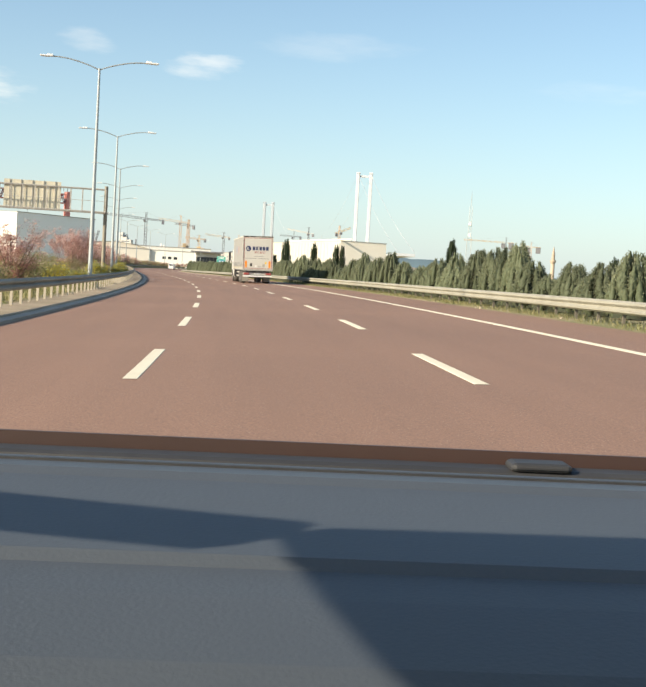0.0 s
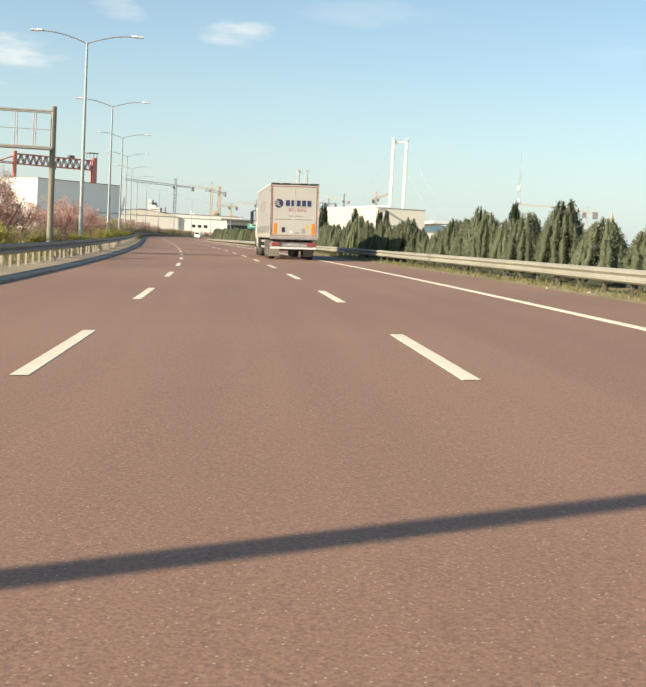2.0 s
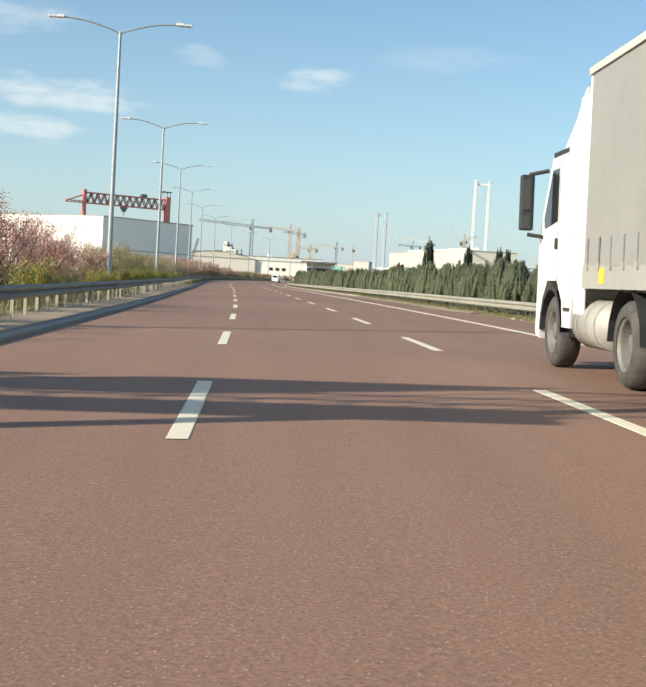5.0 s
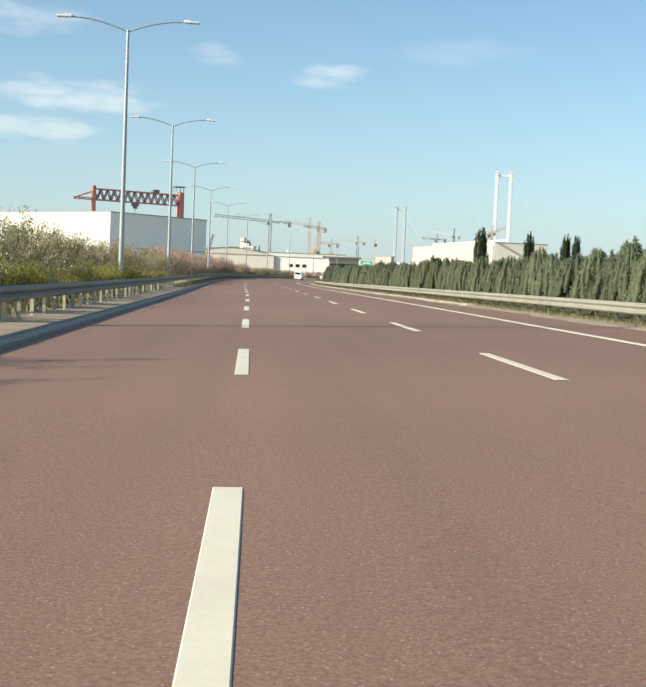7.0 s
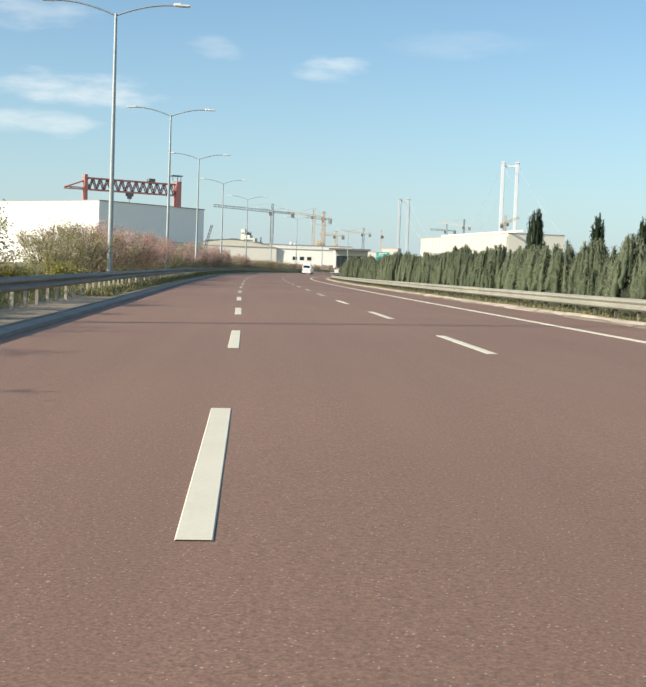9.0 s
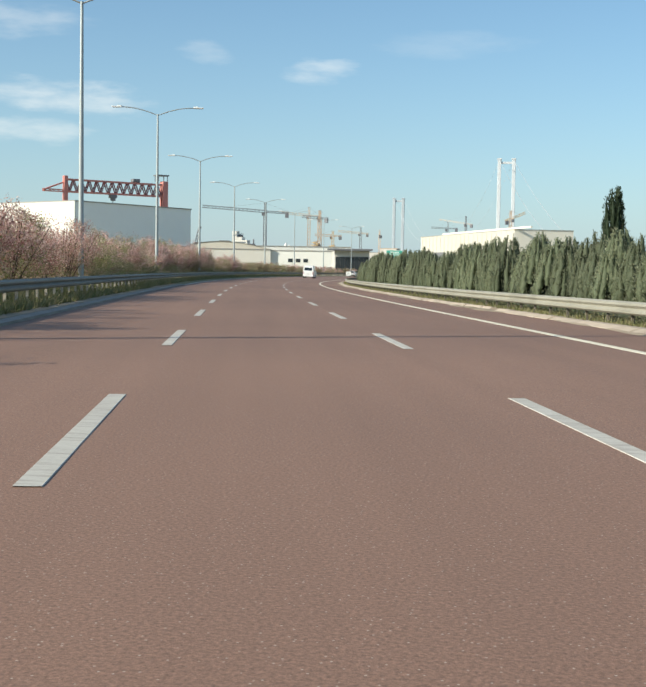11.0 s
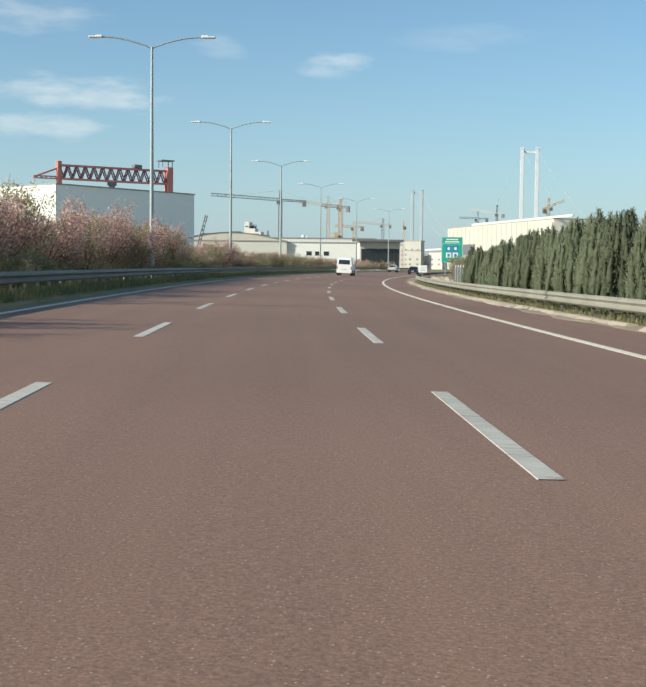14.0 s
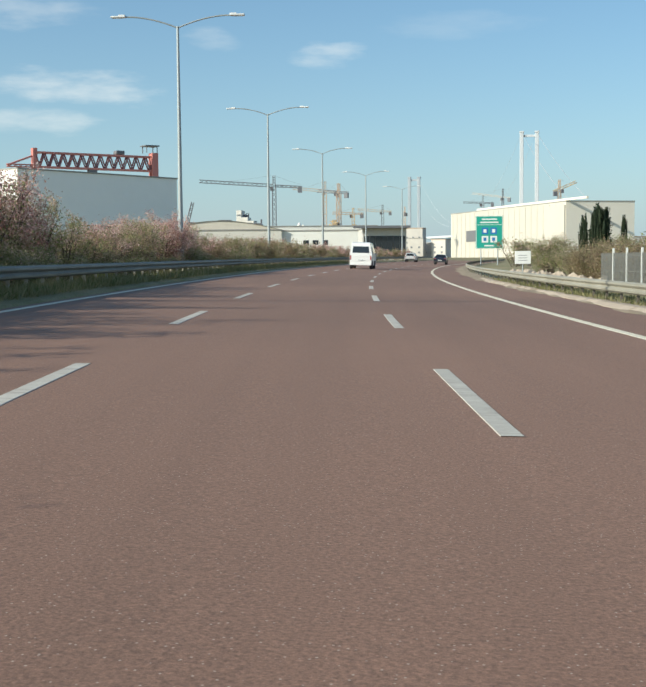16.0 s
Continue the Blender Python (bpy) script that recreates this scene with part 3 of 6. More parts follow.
def tower_crane(x, y, top, jib, counter, turn, mast_mat, jib_mat, label, name="tower_crane", size=1.0, rise=0.0):
    """A tower crane: lattice mast, jib, counter jib with ballast, apex and cab. turn: degrees of the jib from x."""
    c = thing(name, Matrix.Translation((x, y, -0.35)) @ Matrix.Rotation(radians(turn), 4, "Z"), label, "crane")
    deck = top * 0.86
    bm = bmesh.new()
    lattice(bm, (0, 0, 0), (0, 0, deck), 1.9 * size, 1.9 * size, int(deck / 2.4), 0.2 * size)
    box(bm, 0, 0, 0.3, 5, 5, 0.6)
    part("mast", bm, mast_mat, c)
    bm = bmesh.new()
    lattice(bm, (0.5, 0, deck + 0.9), (jib, 0, deck + 1.4 + rise * jib), 1.3 * size, 1.5 * size, int(jib / 2.4), 0.16 * size)
    part("jib", bm, jib_mat, c)
    bm = bmesh.new()
    lattice(bm, (-0.5, 0, deck + 0.8), (-counter, 0, deck + 0.8 - rise * counter), 1.4 * size, 1.0 * size, max(3, int(counter / 2.4)), 0.16 * size)
    part("counter_jib", bm, jib_mat, c)
    bm = bmesh.new()
    box(bm, -counter + 1.2, 0, deck - 0.6 - rise * counter, 2.2, 1.5, 2.9, bevel=0.1)
    part("ballast", bm, CRANE_GREY, c)
    bm = bmesh.new()
    lattice(bm, (0, 0, deck), (0, 0, top), 1.2 * size, 1.2 * size, 4, 0.16 * size)
    part("apex", bm, mast_mat, c)
    bm = bmesh.new()
    tube(bm, (0, 0, top), (jib * 0.62, 0, deck + 2.0 + rise * jib * 0.62), 0.035 * size, None, 4)
    tube(bm, (0, 0, top), (-counter + 1, 0, deck + 1.4), 0.035 * size, None, 4)
    part("tie_bar", bm, CRANE_GREY, c)
    bm = bmesh.new()
    box(bm, 1.3, -1.4, deck - 0.6, 1.8, 1.4, 2.2, bevel=0.1)
    part("cab", bm, CRANE_GREY, c)
    return c


tower_crane(-198.5, 973.2, 44.3, 39.5, 14.8, 188.5, CRANE_GREY, CRANE_GREY, "dark grey tower crane above the shipyard", rise=0.055)
tower_crane(-192.4, 1100.4, 48.8, 20.5, 8, 188, CRANE_TAN, CRANE_PALE, "pale tan tower crane above the shipyard", rise=0.06)
tower_crane(-168.3, 1001.0, 41.4, 13, 6, 160, CRANE_TAN, CRANE_GREY, "tan tower crane with a dark jib turned away", rise=0.05)
tower_crane(-173.2, 1091.1, 31.5, 13, 6.5, 186, CRANE_YELLOW, CRANE_TAN, "small tower crane on a yellow mast", size=0.9)
tower_crane(-177.5, 1283.2, 41.3, 20, 7, 186, CRANE_GREY, CRANE_PALE, "grey tower crane with a pale jib over the yard", rise=0.05)
tower_crane(-84.1, 1240.0, 50.0, 24, 6, 160, CRANE_GREY, CRANE_PALE, "grey tower crane with a pale jib behind the cream hall", size=0.7, rise=0.12)
tower_crane(-98.0, 1225.0, 44.5, 14, 8, 185, CRANE_GREY, CRANE_GREY, "dark tower crane behind the cream hall", size=0.75)
tower_crane(-47.0, 1110.0, 48.0, 11, 4, 20, CRANE_TAN, CRANE_YELLOW, "yellow jib crane with a raised jib behind the cream hall", size=0.9, rise=0.36)
tower_crane(52.0, 540.0, 23.0, 19, 3.5, 168, CRANE_GREY, CRANE_YELLOW, "pale yellow tower crane far beyond the hedge", size=0.32)
tower_crane(66.0, 565.0, 22.5, 5, 4.5, 170, CRANE_TAN, CRANE_YELLOW, "short tan tower crane far beyond the hedge", size=0.35)
tower_crane(-156.0, 1240.0, 38.0, 5, 5, 100, CRANE_TAN, CRANE_TAN, "short tan dock crane", size=0.7)
tower_crane(-171.0, 1080.0, 21.0, 4, 5, 150, CRANE_YELLOW, CRANE_YELLOW, "squat yellow dock crane", size=1.3)
tower_crane(-170.5, 1000.0, 21.5, 3, 2.5, 160, CRANE_YELLOW, CRANE_YELLOW, "squat yellow dock crane", size=1.3)

# red gantry crane behind the hall
GL, GR = Vector((-309.0, 919.0, 0)), Vector((-261.5, 964.0, 0))
red = thing("gantry_crane", facing(GL, GR), "red shipyard gantry crane with a lattice girder", "crane")
span = (GR - GL).length
bm = bmesh.new()
lattice(bm, (-14, 0, 47.6), (0, 0, 47.6), 1.6, 1.2, 5, 0.25)
lattice(bm, (-14, 0, 47.6), (0, 0, 53.0), 1, 0.4, 5, 0.25)
part("cantilever", bm, CRANE_RED, red)
# braces a darker red than the chords: shadow in the lattice, painted on
BRACE_RED = material("shaded_red_steel", (0.30, 0.13, 0.13), (0.22, 0.11, 0.12), 0.7, grain=(0.05, 0.6), mix=0.6)
bm = bmesh.new()
for dy in (-1.2, 1.2):
    for z in (47.2, 54.4):
        box(bm, span / 2, dy, z, span, 0.9, 1.0)
bays = 13
girder = part("girder", bm, CRANE_RED, red)
for dy in (-1.2, 1.2):
    for i in range(bays):
        x0, x1 = span * i / bays, span * (i + 1) / bays
        for p, q in (((x0, dy, 54.2), ((x0 + x1) / 2, dy, 47.4)), (((x0 + x1) / 2, dy, 47.4), (x1, dy, 54.2))):
            web = bmesh.new()
            tube(web, p, q, 0.42, None, 6)
            part("brace", web, BRACE_RED, girder)
for x, w, top, dy in ((0.0, 2.4, 56.6, 0.9), (span, 3.6, 56.6, 1.7)):
    bm = bmesh.new()
    for sgn in (-1, 1):
        box(bm, x, sgn * dy, top / 2, w, 1.2, top, bevel=0.2)
    box(bm, x, 0, top - 4.0, w * 0.9, 2 * dy - 1.25, 7.0, bevel=0.1)
    box(bm, x, 0, 1.0, w + 4, 9, 2.0, bevel=0.2)
    part("leg", bm, CRANE_RED, red)
bm = bmesh.new()
box(bm, span - 2, 0, 60.2, 8.0, 7.0, 0.6)
for dx in (-3, 3):
    for dy in (-2.5, 2.5):
        tube(bm, (span - 2 + dx, dy, 56.5), (span - 2 + dx, dy, 60.2), 0.25)
part("platform", bm, CRANE_GREY, red)
bm = bmesh.new()
box(bm, span * 0.47, 0, 46.2, 4.5, 3.0, 3.0, bevel=0.2)
box(bm, span * 0.47, 0, 44.0, 2.6, 2.4, 2.0, bevel=0.2)
tube(bm, (span * 0.47, 0, 45.0), (span * 0.47, 0, 37.0), 0.2)
part("trolley", bm, CRANE_GREY, red)
bm = bmesh.new()
box(bm, span * 0.70, 0, 56.0, 5.0, 4.0, 2.2, bevel=0.6)
part("winch_house", bm, CRANE_GREY, red)
# small derrick by the hall's end
der = thing("derrick_crane", Matrix.Translation((-201.0, 802.0, -0.35)), "small dark derrick crane beside the hall", "crane")
bm = bmesh.new()
lattice(bm, (0, 0, 0.5), (5.5, 2, 23), 1.0, 1.0, 12, 0.16)
part("boom", bm, CRANE_GREY, der)
bm = bmesh.new()
box(bm, 0, 0, 1.8, 4, 4, 3.6, bevel=0.2)
part("cab", bm, CRANE_GREY, der)

# ---- suspension bridge, far off ----
bridge = thing("suspension_bridge", Matrix.Translation((0, 0, -0.35)), "white suspension bridge towers and cables on the horizon", "bridge")


def bridge_tower(x, y, gap, top, paint):
    bm = bmesh.new()
    for sgn in (-1, 1):
        box(bm, x + sgn * gap / 2, y, top / 2, 6.8, 9.5, top, bevel=0.6)
        box(bm, x + sgn * gap / 2, y, top + 1.5, 8.4, 11.0, 3.0, bevel=0.5)
    box(bm, x, y, top * 0.975, gap, 5, 4.0)
    box(bm, x, y, top * 0.24, gap, 6, 7.0)
    return part("tower", bm, paint, bridge)


T1, T2 = Vector((-63.0, 2547.0, 0)), Vector((-329.0, 3200.0, 0))
bridge_tower(T1.x, T1.y, 27.0, 219, TOWER_PAINT)
bridge_tower(T2.x, T2.y, 22.0, 184, TOWER_FAR)


def swept(pts, r, sides=5):
    """One round cable through the points."""
    bm = bmesh.new()
    rows = []
    for k, p in enumerate(pts):
        d = (pts[min(k + 1, len(pts) - 1)] - pts[max(k - 1, 0)]).normalized()
        u = d.cross(Vector((0, 0, 1))).normalized()
        v = u.cross(d)
        rows.append([bm.verts.new(p + (u * math.cos(q * 2 * math.pi / sides) + v * math.sin(q * 2 * math.pi / sides)) * r) for q in range(sides)])
    for a, b in zip(rows, rows[1:]):
        for q in range(sides):
            bm.faces.new((a[q], a[(q + 1) % sides], b[(q + 1) % sides], b[q]))
    bmesh.ops.recalc_face_normals(bm, faces=bm.faces)
    return bm


for sgn in (-1, 1):
    a, b = T1 + Vector((sgn * 13.4, 0, 219)), T2 + Vector((sgn * 11.0, 0, 184))
    part("main_cable", swept([a.lerp(b, i / 24) - Vector((0, 0, 4 * 140 * (i / 24) * (1 - i / 24))) for i in range(25)], 0.16), TOWER_PAINT, bridge)
    back = a + Vector((89, -590, -172))
    part("side_cable", swept([a.lerp(back, i / 12) - Vector((0, 0, 4 * 12 * (i / 12) * (1 - i / 12))) for i in range(13)], 0.34), CABLE_GREY, bridge)
bm = bmesh.new()
for p, q in ((T1, T2), (T1 + Vector((89, -590, 0)), T1)):
    d = (q - p)
    box(bm, 0, 0, 0, 30, d.length, 4.5, Matrix.Translation((p + q) / 2 + Vector((0, 0, 42))) @ d.to_track_quat("Y", "Z").to_matrix().to_4x4())
part("deck", bm, TOWER_PAINT, bridge)

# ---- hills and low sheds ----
# the distance haze is mixed into the hill colour
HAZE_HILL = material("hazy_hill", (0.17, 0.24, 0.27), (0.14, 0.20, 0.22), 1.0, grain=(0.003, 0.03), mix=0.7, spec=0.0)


def hills(name, y, x0, x1, high, seed, low=0.3):
    bm = bmesh.new()
    n = 140
    rows = []
    for j, (dy, k) in enumerate(((-160, 0.0), (0, 0.62), (140, 1.0), (420, 0.0))):
        row = []
        for i in range(n + 1):
            x = x0 + (x1 - x0) * i / n
            q = noise.fractal(Vector((x * 0.0016 + seed, seed * 3.1, j * 0.35)), 0.9, 2.0, 4) * 0.5 + 0.55
            row.append(bm.verts.new((x, y + dy, -0.4 + high * k * max(low, q))))
        rows.append(row)
    for a, b in zip(rows, rows[1:]):
        for i in range(n):
            bm.faces.new((a[i], a[i + 1], b[i + 1], b[i]))
    return tagged(new(name, mesh_of(name, bm, HAZE_HILL, True)), "hazy blue green hills along the horizon", "hills", kind="structure")


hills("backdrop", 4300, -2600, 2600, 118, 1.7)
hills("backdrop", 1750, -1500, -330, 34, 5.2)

far_shed = hall("low_shed", (-250, 925), (-140, 943), 90, 16.4, SHEET_WHITE, SHEET_WHITE, "long low white factory shed with a grey roof")
windows(far_shed, 6, 56, 104, 8.2, 3.6, 2.2, CRANE_GREY)
bm = bmesh.new()
box(bm, 80, -0.1, 2.8, 6, 0.2, 5.0)
part("gate", bm, DARK_GLASS, far_shed)
old_shed = hall("arched_shed", (-218, 832), (-168, 842), 70, 12.6, SHEET_PLASTER, SHEET_PLASTER, "old pale shed with a shallow arched roof")
bm = bmesh.new()
for i in range(10):
    u0, u1 = i / 10, (i + 1) / 10
    z0, z1 = 3.9 * math.sin(u0 * math.pi), 3.9 * math.sin(u1 * math.pi)
    vs = [bm.verts.new(p) for p in ((51 * u0, -0.4, 12.9 + z0), (51 * u1, -0.4, 12.9 + z1), (51 * u1, 70, 12.9 + z1), (51 * u0, 70, 12.9 + z0))]
    bm.faces.new(vs)
    vs = [bm.verts.new(p) for p in ((51 * u0, 0.1, 12.8), (51 * u1, 0.1, 12.8), (51 * u1, 0.1, 12.9 + z1), (51 * u0, 0.1, 12.9 + z0))]
    bm.faces.new(vs)
part("arched_roof", bm, ROOF_PALE, old_shed)
bm = bmesh.new()
for x in (14, 27, 40):
    box(bm, x, 20, 12.9 + 3.9 * math.sin(x / 51 * math.pi), 5.5, 30, 0.9)
part("roof_light", bm, CRANE_GREY, old_shed)
OFFICE_GREY = material("office_panel", (0.60, 0.57, 0.52), (0.50, 0.47, 0.43), 0.6, grain=(0.02, 0.3), mix=0.5)
office = hall("office_block", (-127, 792), (-111.0, 795.4), 22, 11.6, OFFICE_GREY, OFFICE_GREY, "dark glazed office block with a flat roof")
windows(office, 7, 0.4, 16.0, 5.2, 2.16, 7.6, DARK_GLASS)
bm = bmesh.new()
box(bm, 7.0, -1.6, 12.3, 21, 4.5, 0.9)
part("canopy", bm, CRANE_GREY, office)
white_shed = hall("factory_building", (-190, 842), (-128, 848), 40, 12.2, SHEET_WHITE, SHEET_WHITE, "white factory building with a row of upper windows")
windows(white_shed, 3, 30, 42, 7.4, 2.4, 1.9, DARK_GLASS)
windows(white_shed, 3, 47, 58, 3.0, 2.4, 2.4, CRANE_GREY)
ship = thing("ship_bridge_house", Matrix.Translation((-227, 1031, -0.35)), "off white stepped bridge house of a ship behind the sheds", "ship")
for x, z, w, h in ((0, 11.2, 10.4, 22.4), (-3.6, 25.4, 3.0, 6.0), (-0.4, 23.4, 4.0, 2.0)):
    bm = bmesh.new()
    box(bm, x, 0, z, w, 9, h, bevel=0.1)
    part("deck_house", bm, SHEET_PLASTER, ship)
for x, z, w in ((-3.6, 25.6, 2.2), (0.6, 20.8, 7.0), (0.6, 18.0, 7.0)):
    bm = bmesh.new()
    box(bm, x, -4.53, z, w, 0.1, 0.9)
    part("window", bm, FAR_GLASS, ship)
bm = bmesh.new()
box(bm, -0.6, 0, 25.2, 3.0, 3, 1.5, bevel=0.4)
tube(bm, (1.2, 0, 24.3), (1.2, 0, 27.0), 0.25)
tube(bm, (-1.2, 0, 25.9), (0.4, 0, 26.8), 0.25)
part("winch", bm, CRANE_GREY, ship)
bm = bmesh.new()
tube(bm, (8.6, 0, 0), (8.6, 0, 23.2), 0.5)
part("vent_pipe", bm, CRANE_GREY, ship)
silo = thing("silo", Matrix.Translation((-189, 1000, -0.35)), "small white twin silo behind the factory sheds", "silo")
for x, h in ((-1.2, 20.2), (1.1, 19.0)):
    bm = bmesh.new()
    tube(bm, (x, 0, 0), (x, 0, h - 1.2), 1.05, None, 12)
    tube(bm, (x, 0, h - 1.2), (x, 0, h), 1.05, 0.4, 12)
    part("tank", bm, SHEET_WHITE, silo)
rnd = random.Random(4)
town = material("town_wall", (0.62, 0.58, 0.52), (0.44, 0.40, 0.36), 0.8, grain=(0.02, 0.2), mix=0.6, vary=0.25)
for i in range(46):
    x = -330 + 9.5 * i + rnd.uniform(-6, 6)
    y = 1380 + rnd.uniform(-60, 260)
    w, h = rnd.uniform(10, 26), rnd.uniform(9, 25) * (0.72 if i > 18 else 1.0)
    b = thing("town_block", Matrix.Translation((x, y, -0.35)) @ Matrix.Rotation(rnd.uniform(-0.5, 0.5), 4, "Z"), "pale plastered block of the distant town", "building", "blocks of the distant town")
    bm = bmesh.new()
    box(bm, 0, 0, h / 2, w, 12, h)
    part("wall", bm, town, b)
    bm = bmesh.new()
    box(bm, 0, 0, h + 0.3, w + 0.6, 12.6, 0.6)
    part("roof", bm, ROOF_GREY if i % 3 else CRANE_TAN, b)
    for storey in range(1, max(2, int(h / 4.2))):
        windows(b, max(2, int(w / 5)), -w / 2, w / 2, 4.2 * storey, 1.6, 1.5, FAR_GLASS, y=-6.04)

# lattice radio mast and minaret beyond the hedge
mast = thing("radio_mast", Matrix.Translation((42, 640, -0.35)), "slim grey lattice radio mast", "mast")
bm = bmesh.new()
lattice(bm, (0, 0, 0), (0, 0, 26), 2.4, 2.4, 11, 0.10)
lattice(bm, (0, 0, 26), (0, 0, 42), 1.4, 1.4, 9, 0.08)
part("frame", bm, LAMP_STEEL, mast)
bm = bmesh.new()
tube(bm, (0, 0, 42), (0, 0, 50), 0.16, 0.08)
part("antenna", bm, LAMP_STEEL, mast)
for z in (27, 33):
    bm = bmesh.new()
    box(bm, 0, -1.2, z, 1.2, 0.5, 2.0, bevel=0.1)
    part("antenna_panel", bm, LAMP_GLASS, mast)
minaret = thing("minaret", Matrix.Translation((76.2, 562.6, -0.35)) @ Matrix.Diagonal((0.7, 0.7, 0.86, 1)), "pale stone minaret with a pointed cap", "minaret")
bm = bmesh.new()
tube(bm, (0, 0, 0), (0, 0, 15), 1.5, 1.25, 14)
part("shaft", bm, KERB_STONE, minaret)
bm = bmesh.new()
tube(bm, (0, 0, 15), (0, 0, 16.2), 1.3, 2.0, 14)
tube(bm, (0, 0, 16.2), (0, 0, 17.1), 2.0, 2.0, 14)
part("balcony", bm, KERB_STONE, minaret)
bm = bmesh.new()
tube(bm, (0, 0, 17.0), (0, 0, 19.6), 1.1, 1.05, 14)
tube(bm, (0, 0, 19.6), (0, 0, 24.6), 1.2, 0.05, 14)
part("cap", bm, KERB_STONE, minaret)


# ---- plants ----
BARK = material("bark", (0.12, 0.085, 0.06), (0.07, 0.05, 0.04), 0.9, grain=(4, 40), mix=0.7)
HEDGE_LEAF = leaf_material("cypress_leaf", (0.205, 0.226, 0.134), (0.30, 0.31, 0.205), 0.22)
# spindles and core darker than the outer blades: inner shade painted in
HEDGE_INNER = leaf_material("shaded_cypress_leaf", (0.125, 0.150, 0.085), (0.175, 0.20, 0.120), 0.2)
HEDGE_SHADE = material("cypress_gap_shade", (0.025, 0.035, 0.018), (0.05, 0.045, 0.03), 0.95, grain=(5, 30), mix=0.6)
DARK_LEAF = leaf_material("dark_cypress_leaf", (0.030, 0.050, 0.026), (0.070, 0.090, 0.050), 0.1)
BLOSSOM = leaf_material("blossom", (0.76, 0.46, 0.42), (0.86, 0.68, 0.59), 0.15)
RED_LEAF = leaf_material("reddish_leaf", (0.34, 0.155, 0.135), (0.54, 0.31, 0.26), 0.15)
DRY_LEAF = leaf_material("dry_leaf", (0.49, 0.35, 0.25), (0.68, 0.53, 0.42), 0.15)
GREEN_LEAF = leaf_material("bush_leaf", (0.20, 0.21, 0.08), (0.41, 0.40, 0.19), 0.18)
YELLOW_BLOOM = leaf_material("yellow_bloom", (0.50, 0.40, 0.03), (0.62, 0.50, 0.06), 0.1)
GRASS_BLADE = leaf_material("grass_blade", (0.17, 0.185, 0.065), (0.38, 0.33, 0.18), 0.1)


def blades(points, ways, long, wide, rng, fold=0.3):
    """Pointed leaf blades: each one two triangles folded along its middle. Returns vertices and faces."""
    n = len(points)
    ways = ways / np.linalg.norm(ways, axis=1, keepdims=True)
    side = np.cross(ways, rng.normal(size=(n, 3)))
    side /= np.linalg.norm(side, axis=1, keepdims=True) + 1e-9
    up = np.cross(side, ways)
    L = long * rng.uniform(0.6, 1.3, (n, 1))
    Wd = wide * rng.uniform(0.6, 1.3, (n, 1))
    a = points
    b = points + ways * L * 0.45 + side * Wd * 0.5 + up * Wd * fold
    c = points + ways * L
    d = points + ways * L * 0.45 - side * Wd * 0.5 + up * Wd * fold
    v = np.stack([a, b, c, d], 1).reshape(-1, 3)
    k = np.arange(n)[:, None] * 4
    f = np.concatenate([k + np.array([[0, 1, 2]]), k + np.array([[0, 2, 3]])], 1).reshape(-1, 3)
    return v, f


def big_mesh(name, v, f, mats, index=None):
    me = bpy.data.meshes.new(name)
    me.vertices.add(len(v))
    me.vertices.foreach_set("co", np.asarray(v, dtype=np.float32).ravel())
    f = np.asarray(f, dtype=np.int32)
    me.loops.add(f.size)
    me.loops.foreach_set("vertex_index", f.ravel())
    me.polygons.add(len(f))
    me.polygons.foreach_set("loop_start", np.arange(0, f.size, 3, dtype=np.int32))
    for m in mats:
        me.materials.append(m)
    if index is not None:
        me.polygons.foreach_set("material_index", np.asarray(index, dtype=np.int32))
    me.update(calc_edges=True)
    return me


